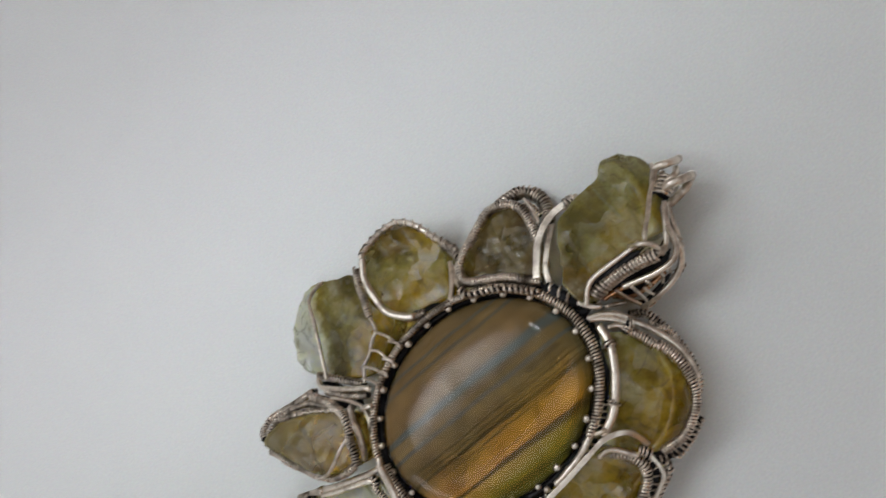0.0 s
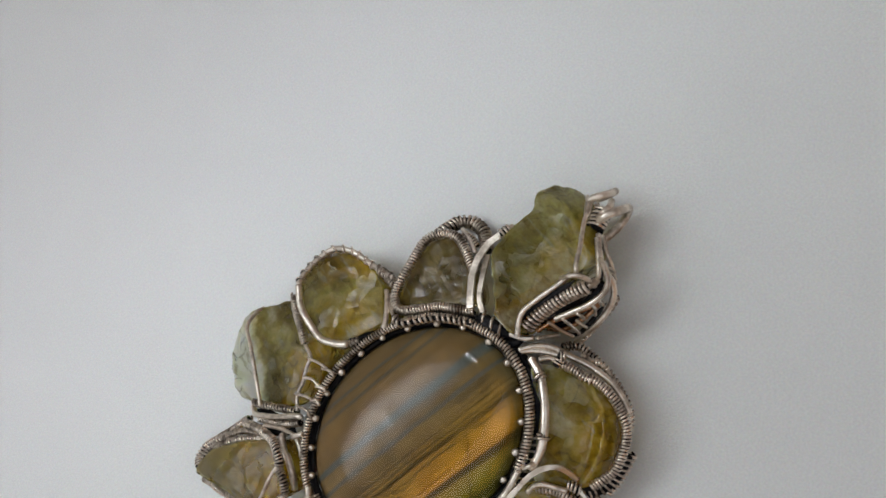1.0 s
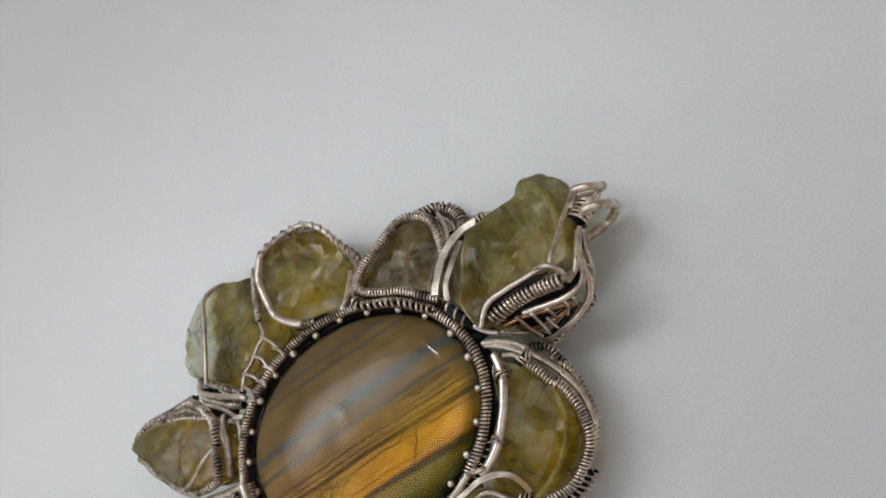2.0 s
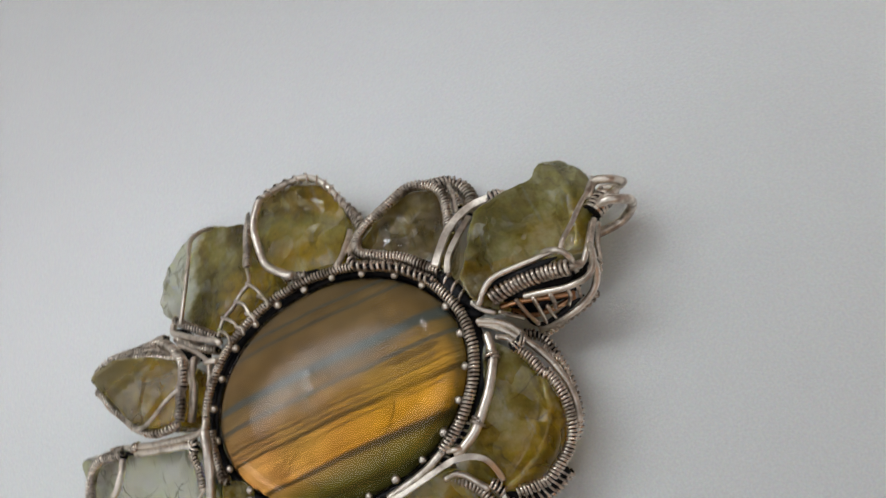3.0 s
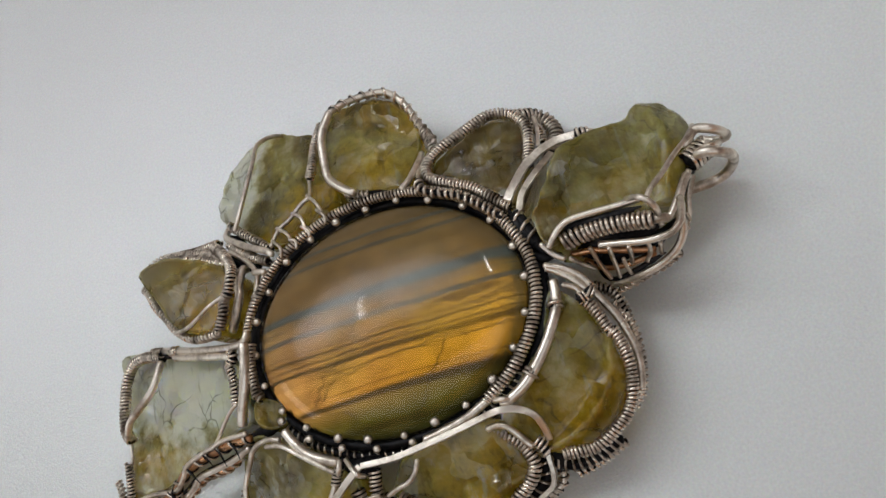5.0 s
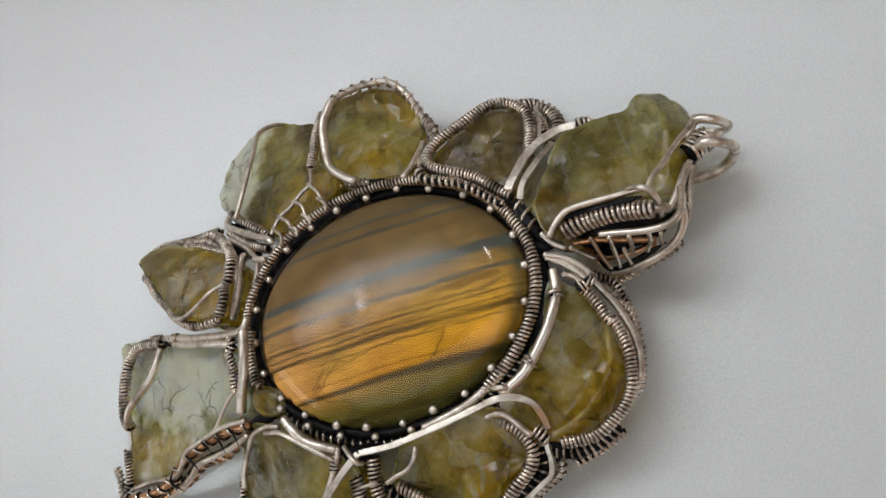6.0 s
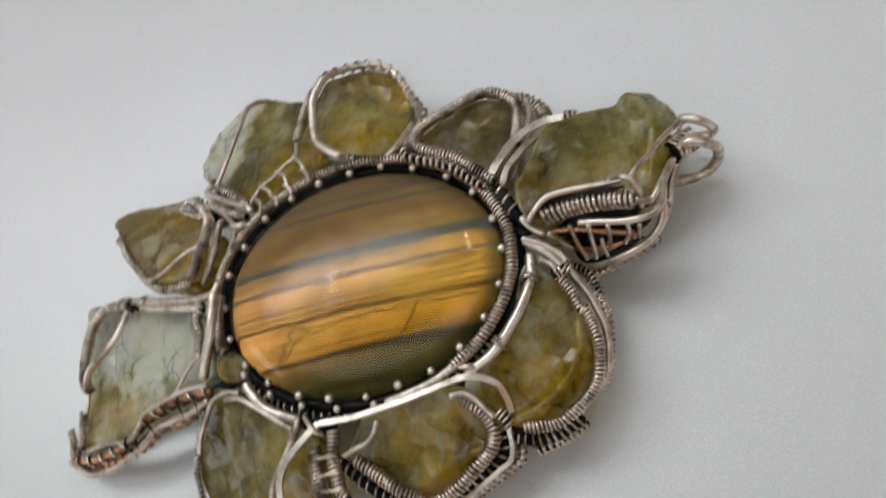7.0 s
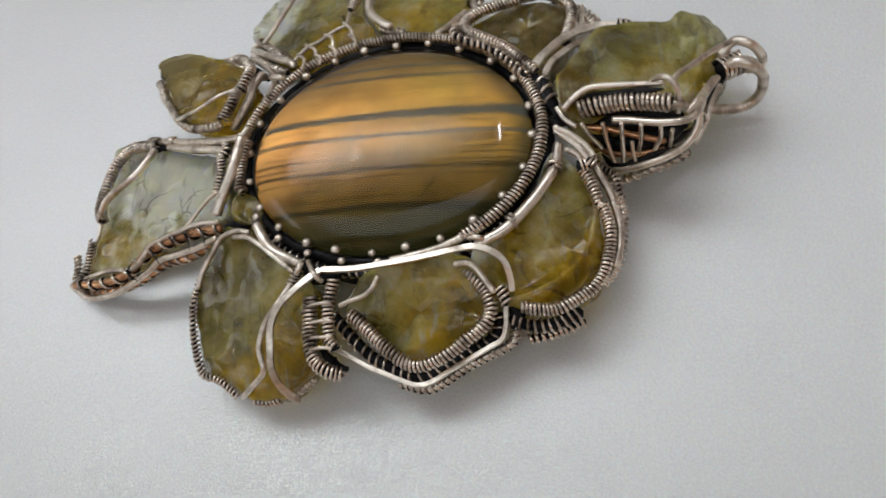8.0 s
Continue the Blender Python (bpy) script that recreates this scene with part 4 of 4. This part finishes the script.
coil([(20.5, 12.1, 7.3), (21.2, 12.0, 7.15), (21.9, 11.9, 6.9)], large_stone, 0.44, 0.16, 0.44)
wire([(24.7, 2.5, 11.4), (25.3, 3.2, 11.3), (26.5, 4.2, 10.8), (28.2, 6, 9.7), (29.7, 7.4, 8.6), (30.3, 8.7, 7.2)], 0.24, large_stone, silver)

leaf = part_empty("leaf_scroll", pendant, "scrolled leaf of coiled and plain silver wire")
wire([(15.8, 1.8, 10.6), (16.9, 2.8, 10.8), (18.1, 3.3, 11), (20, 3.2, 11), (21.8, 3, 11), (24.1, 2.8, 10.9)], 0.29, leaf, silver)
wire([(23.1, 3.1, 11), (24, 2.5, 12.2), (24.7, 1.9, 12.4), (25.1, 1.1, 11.6), (25, 0.5, 9.8)], 0.26, leaf, silver)
coil([(17, 2, 9.9), (18.3, 2.1, 10), (20.3, 2, 10.2), (22.4, 1.5, 10.5), (24.6, 0.7, 11)], leaf, 0.5, 0.19, 0.45)
wire([(19.7, 0.8, 9.5), (21.5, 0.1, 10.1), (23.5, -0.6, 10.4), (25.4, -0.7, 10.4), (26.4, -0, 10.1), (26.9, 1.2, 9.6), (27.1, 2.4, 8.8)], 0.32, leaf, silver)
wire([(24.5, 0.8, 10.6), (25.2, 0.7, 10.6), (25.6, 0.7, 10.1)], 0.4, leaf, silver)
wire([(19.2, -1.3, 4.6), (20.8, -1.6, 5.4), (22.6, -1.8, 6.3), (24.2, -1.6, 6.9), (25.5, -1.1, 7.5), (26.4, -0.2, 8.4), (26.7, 0.7, 9.2)], 0.34, leaf, silver)
wire([(17.2, 1.5, 7.9), (18.9, 1.2, 7.7), (21.1, 0.4, 7.4), (23.7, -0.5, 7.2)], 0.3, leaf, copper_glint_silver)
wire([(17.5, 1.9, 6), (19, 1.4, 5.6), (21, 0.8, 5.3), (23.4, 0.2, 4.9)], 0.36, leaf, dark_silver)
wire([(17.7, 1.6, 5), (19.1, 0.3, 5.2), (21.3, -0.3, 5.4), (23.5, -0.3, 5.6)], 0.3, leaf, copper_glint_silver)
wire([(17.2, 0.4, 10.3), (17.6, 0.3, 8.5), (18.4, -0.1, 6.7)], 0.2, leaf, silver)
wire([(18.8, 1.2, 8.7), (19, 0.1, 7.3), (19.4, -1.1, 5.9)], 0.2, leaf, silver)
wire([(20.4, 0.2, 9.9), (20.3, -0.5, 8), (20.1, -1.3, 6.1)], 0.2, leaf, silver)
wire([(22, -0.5, 10.3), (21.8, -0.6, 8.2), (21.5, -0.4, 6)], 0.2, leaf, silver)
wire([(21, -0.4, 7.7), (21, -1, 6.9), (21.1, -1.4, 6.1)], 0.18, leaf, silver)
wire([(23.5, -0.6, 9.8), (23.4, -0.9, 8.6), (22.8, -1.2, 7.4)], 0.2, leaf, silver)
wire([(24.4, -0.9, 9.5), (24.1, -1, 7.1)], 0.2, leaf, silver)
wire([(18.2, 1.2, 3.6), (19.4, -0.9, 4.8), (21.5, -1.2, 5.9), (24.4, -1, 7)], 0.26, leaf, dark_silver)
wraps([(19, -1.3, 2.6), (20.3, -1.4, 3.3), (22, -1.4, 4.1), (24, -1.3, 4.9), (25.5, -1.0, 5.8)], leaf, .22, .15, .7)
# Black wire standing in for the dark gap under the top wire.
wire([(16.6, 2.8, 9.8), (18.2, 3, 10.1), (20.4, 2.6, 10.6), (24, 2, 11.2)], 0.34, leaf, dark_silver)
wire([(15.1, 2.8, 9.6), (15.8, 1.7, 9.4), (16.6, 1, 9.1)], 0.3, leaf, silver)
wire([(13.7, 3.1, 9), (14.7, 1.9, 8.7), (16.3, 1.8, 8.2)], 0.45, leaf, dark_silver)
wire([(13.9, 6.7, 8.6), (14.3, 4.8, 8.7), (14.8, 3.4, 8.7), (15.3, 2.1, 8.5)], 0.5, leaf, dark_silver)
wraps([(13.8, 6.5, 9), (14.4, 4.6, 9.1), (14.8, 3.2, 9)], leaf, 0.5, 0.17, 1.1, dark_silver)

# Black tubes added to paint in the leaf's dark hollow.
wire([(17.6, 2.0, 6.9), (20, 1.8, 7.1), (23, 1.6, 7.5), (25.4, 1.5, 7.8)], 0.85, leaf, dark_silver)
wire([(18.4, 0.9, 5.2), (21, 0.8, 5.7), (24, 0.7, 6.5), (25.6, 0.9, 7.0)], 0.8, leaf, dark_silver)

bail = part_empty("bail", pendant, "double loop bail of plain silver wire")
wire([(29.1, 7.1, 7.4), (30.3, 7.9, 7.9), (31.5, 7.4, 8), (32.4, 7.3, 6.7), (32.7, 7.9, 4.2), (31.8, 8.5, 2.7), (30.5, 9.1, 2.8)], 0.42, bail, silver)
wire([(29.1, 6, 7.2), (30.3, 5.6, 8.3), (31.5, 5.2, 7.9), (32.4, 5.2, 6.1), (32.3, 5.9, 2.5), (30.9, 5.6, 1.3), (28.9, 5.4, 1.5), (27.5, 5.5, 2)], 0.48, bail, silver)
wire([(29.1, 6.2, 7.4), (30.6, 6.1, 7.8), (31.4, 6.2, 7.3), (31.8, 6.8, 6.1)], 0.36, bail, silver)
coil([(28.7, 5.6, 7.4), (29.5, 6, 7.1), (30.7, 6.6, 6.7)], bail, 0.75, 0.2, 0.44)
wire([(28.6, 4.8, 7.7), (27.5, 3.3, 7.7), (26.8, 2.1, 7.5), (26.4, 1.2, 6.7)], 0.28, bail, silver)
wire([(28.3, 4.5, 8), (27, 2.7, 8.5), (26.1, 1.5, 8.6), (25.7, 1.2, 8.5)], 0.28, bail, silver)
wire([(28.8, 4.7, 6.6), (27.8, 3, 6.4), (27.3, 1.8, 5.8), (26.1, 0.2, 4.9)], 0.26, bail, silver)
wire([(26.6, 1.5, 7.8), (27.1, 1.3, 7.6), (27.2, 0.6, 7.6)], 0.16, bail, silver)
wire([(26.4, 0.8, 7.9), (26.9, 0.6, 7.7), (26.8, 0, 7.7)], 0.16, bail, silver)

# Black wires added to put shade into the gaps behind the crystals.
gap_shade = part_empty("gap_shade_wires", pendant, "added black wires filling the dark gaps behind the crystals")
wraps([(-6.1, -12.3, 5), (-3.9, -14.8, 4.6), (-1.7, -16.7, 4.2), (1.6, -18.1, 3.8), (5.3, -16.6, 4.0), (8.3, -15.2, 4.2), (8.8, -13.5, 4.5)], gap_shade, 0.5, 0.12, 0.8, dark_silver)
wraps([(9.8, -14.0, 4.8), (11.3, -14.7, 4.4), (13.3, -14.6, 4.1), (15.4, -13.8, 4.0)], gap_shade, 0.5, 0.13, 0.6, dark_silver)
wire([(-6.6, -15.5, 5.6), (-5.9, -16.8, 5.0), (-4.6, -17.2, 4.6)], 0.8, gap_shade, dark_silver)
coil([(-7.3, -16.3, 4.6), (-6.6, -17.2, 4.4), (-5.7, -17.5, 4.4), (-5, -17.2, 4.5)], gap_shade, 0.28, 0.14, 0.42)
wire([(9.8, -14.9, 4.7), (10.4, -13.9, 4.9), (10, -12.7, 5.4), (9, -12.6, 5.5)], 0.7, gap_shade, dark_silver)
wire([(-18.5, -4.5, 5.8), (-21.2, -4.8, 4.9), (-24.4, -4.8, 3.9), (-26.8, -5.6, 3.1), (-30.1, -5.8, 2), (-34.7, -5.1, 0.7)], 0.6, gap_shade, dark_silver)
wire([(-8, -8.4, 8), (-6.9, -9.5, 7.8), (-5.7, -9.7, 7.9), (-3.9, -9.5, 8.1)], 0.8, gap_shade, dark_silver)
wire([(-12.8, -3.8, 8.1), (-15.6, -3.7, 7.3), (-17.8, -4.6, 6.6)], 0.6, gap_shade, dark_silver)
coil([(17.6, -1.1, 6.1), (19.1, -2.2, 5.5), (19.5, -4, 5.2), (19.5, -5.2, 5)], gap_shade, 0.28, 0.14, 0.42)
wire([(16.6, 3, 7.9), (19.6, 3.4, 6.9), (23, 3.9, 5.8), (25.2, 4, 5)], 0.4, gap_shade, dark_silver)
wire([(17.7, 1.8, 5.7), (20.4, 0.9, 4.9), (23.7, 1.3, 3.8), (26.1, 2.8, 3)], 0.45, gap_shade, dark_silver)
wire([(26.7, 2.9, 6.4), (27.7, 4.6, 6), (28.8, 6.4, 5.5), (29.5, 7.9, 5.2)], 0.8, gap_shade, dark_silver)
wire([(13.3, 7, 8.9), (13.7, 5.3, 9), (14.6, 3.5, 8.9), (15, 2.1, 8.8)], 0.6, gap_shade, dark_silver)
wire([(6.5, 18.9, 5.2), (7.0, 18.7, 5.6), (7.8, 18.3, 5.7)], 0.6, gap_shade, dark_silver)
wire([(-15.8, 17.8, 5.3), (-13.1, 13.9, 6.9), (-12, 11.3, 7.8)], 0.6, gap_shade, dark_silver)
wire([(-17.7, 16.9, 5.3), (-14.9, 14, 6.7), (-13, 12, 7.6)], 0.5, gap_shade, dark_silver)
wire([(-27.5, 9.2, 3.6), (-21.7, 6.8, 5.6), (-16.7, 4.9, 7.4)], 0.5, gap_shade, dark_silver)
wire([(-1.3, 15.5, 7.7), (0.8, 14.2, 8.1), (3.4, 13.4, 8.3)], 0.5, gap_shade, dark_silver)


# ---- the place round it ----


def box(name, blocks, mat, label="", category="", kind="structure", edge=0.002):
    """One mesh of bevelled blocks, each (low corner, high corner)."""
    bm = bmesh.new()
    for low, high in blocks:
        made = bmesh.ops.create_cube(bm, size=1)["verts"]
        for v in made:
            v.co = Vector([(a + b) / 2 + (b - a) * c for a, b, c in zip(low, high, v.co)])
    bmesh.ops.bevel(bm, geom=bm.edges[:], offset=edge, segments=2, affect="EDGES")
    mesh = bpy.data.meshes.new(name)
    bm.to_mesh(mesh)
    bm.free()
    mesh.materials.append(mat)
    return tagged(new(name, mesh), label, category, "", kind)


R, FLOOR, CEIL = 2.0, -0.75, 1.5
tabletop = box("tabletop", [((-0.7, -0.6, -0.03), (0.7, 0.6, 0.0))], card, "smooth white pearly card tabletop", "tabletop")
for x, y in ((-0.62, -0.52), (-0.62, 0.52), (0.62, -0.52), (0.62, 0.52)):
    box("leg", [((x - 0.025, y - 0.025, FLOOR), (x + 0.025, y + 0.025, -0.03))], boards, kind="").parent = tabletop
box("floor", [((-R, -R, FLOOR - 0.1), (R, R, FLOOR))], boards)
# Unseen ceiling, two openings to shape light; a low window in the west wall.
LEFT, RIGHT, NEAR, FAR = -1.95, 1.0, -1.75, 1.5
box("ceiling", [((-R, -R, CEIL), (R, NEAR, CEIL + 0.1)), ((-R, FAR, CEIL), (R, R, CEIL + 0.1)),
                ((-R, NEAR, CEIL), (LEFT, FAR, CEIL + 0.1)), ((RIGHT, 0.1, CEIL), (R, FAR, CEIL + 0.1)), ((1.75, NEAR, CEIL), (R, 0.1, CEIL + 0.1)),
                ((LEFT, -0.45, CEIL), (1.75, 0.1, CEIL + 0.1)), ((-0.513, 0.1, CEIL), (-0.497, FAR, CEIL + 0.05)), ((0.772, 0.1, CEIL), (0.788, FAR, CEIL + 0.05))], plaster)
box("wall_north", [((-R, R, FLOOR), (R, R + 0.1, CEIL))], plaster)
box("wall_south", [((-R, -R - 0.1, FLOOR), (R, -R, CEIL))], orange_bounce)
box("wall_east", [((R, -R, FLOOR), (R + 0.1, R, CEIL))], warm_bounce)
box("wall_west", [((-R - 0.1, -R, FLOOR), (-R, R, 0.35)), ((-R - 0.1, -R, 0.85), (-R, R, CEIL)),
                  ((-R - 0.1, -R, 0.35), (-R, -0.85, 0.85)), ((-R - 0.1, 0.15, 0.35), (-R, R, 0.85))], plaster)


def glow_material(name, colour, strength):
    mat, nodes, links, out = material(name)
    out.inputs["Emission Color"].default_value = (*colour, 1)
    out.inputs["Emission Strength"].default_value = strength
    return mat


def sky_material():
    """Unseen glowing sky panel over the roof opening, its soft bright patch placed to suit the gem's reflection."""
    mat, nodes, links, out = material("sky_glow_panel")
    split = nodes.new("ShaderNodeSeparateXYZ")
    links.new(coords(nodes), split.inputs[0])
    edge_wobble = calc(nodes, links, "MULTIPLY", calc(nodes, links, "SUBTRACT", noise_tex(nodes, links, 2.6, 3, 0.5), 0.5), 0.5)
    dx = calc(nodes, links, "DIVIDE", calc(nodes, links, "ADD", split.outputs[0], 1.0), 1.9)
    dy = calc(nodes, links, "DIVIDE", calc(nodes, links, "SUBTRACT", calc(nodes, links, "ADD", split.outputs[1], edge_wobble), 0.98), 0.55)
    far = calc(nodes, links, "SQRT", calc(nodes, links, "ADD", calc(nodes, links, "MULTIPLY", dx, dx), calc(nodes, links, "MULTIPLY", dy, dy)))
    links.new(ramp(nodes, links, far, [(0.2, (0.91, 0.955, 1.0)), (0.55, (0.54, 0.575, 0.605)), (1.0, (0.03, 0.033, 0.035))]), out.inputs["Emission Color"])
    out.inputs["Emission Strength"].default_value = 5.0
    return mat


sky = bpy.data.meshes.new("sky_backdrop")
sky.from_pydata([(-2.9, -0.6, 1.9), (-2.9, 2.4, 1.9), (1.7, 2.4, 1.9), (1.7, -0.6, 1.9)], [], [(0, 1, 2, 3)])
sky.materials.append(sky_material())
tagged(new("sky_backdrop", sky), kind="structure")
tube_glow = glow_material("lit_tube", (0.92, 0.96, 1.0), 24)
white_paint = plain("white_enamel", (0.8, 0.8, 0.78), 0.4, 20)
for x, y, z, half, reach in ((-0.505, 0.515, 1.2, 0.006, 0.10), (0.78, 0.69, 1.2, 0.022, 0.17)):
    lamp = new("hanging_light")
    lamp.matrix_world = Matrix.Translation((x, y, z))
    tagged(lamp, "slim white hanging light with one lit tube", "light", "hanging lights")
    for name, blocks, mat in (("housing", [((-0.04, -reach - 0.03, 0.004), (0.04, reach + 0.03, 0.03))], white_paint),
                              ("tube", [((-half, -reach, -0.03), (half, reach, -0.014))], tube_glow),
                              ("cord", [((-0.002, 0.004 - reach, 0.03), (0.002, 0.008 - reach, CEIL - z))], white_paint),
                              ("cord", [((-0.002, reach - 0.008, 0.03), (0.002, reach - 0.004, CEIL - z))], white_paint)):
        piece = box(name, blocks, mat, kind="", edge=0.0008)
        piece.parent = lamp
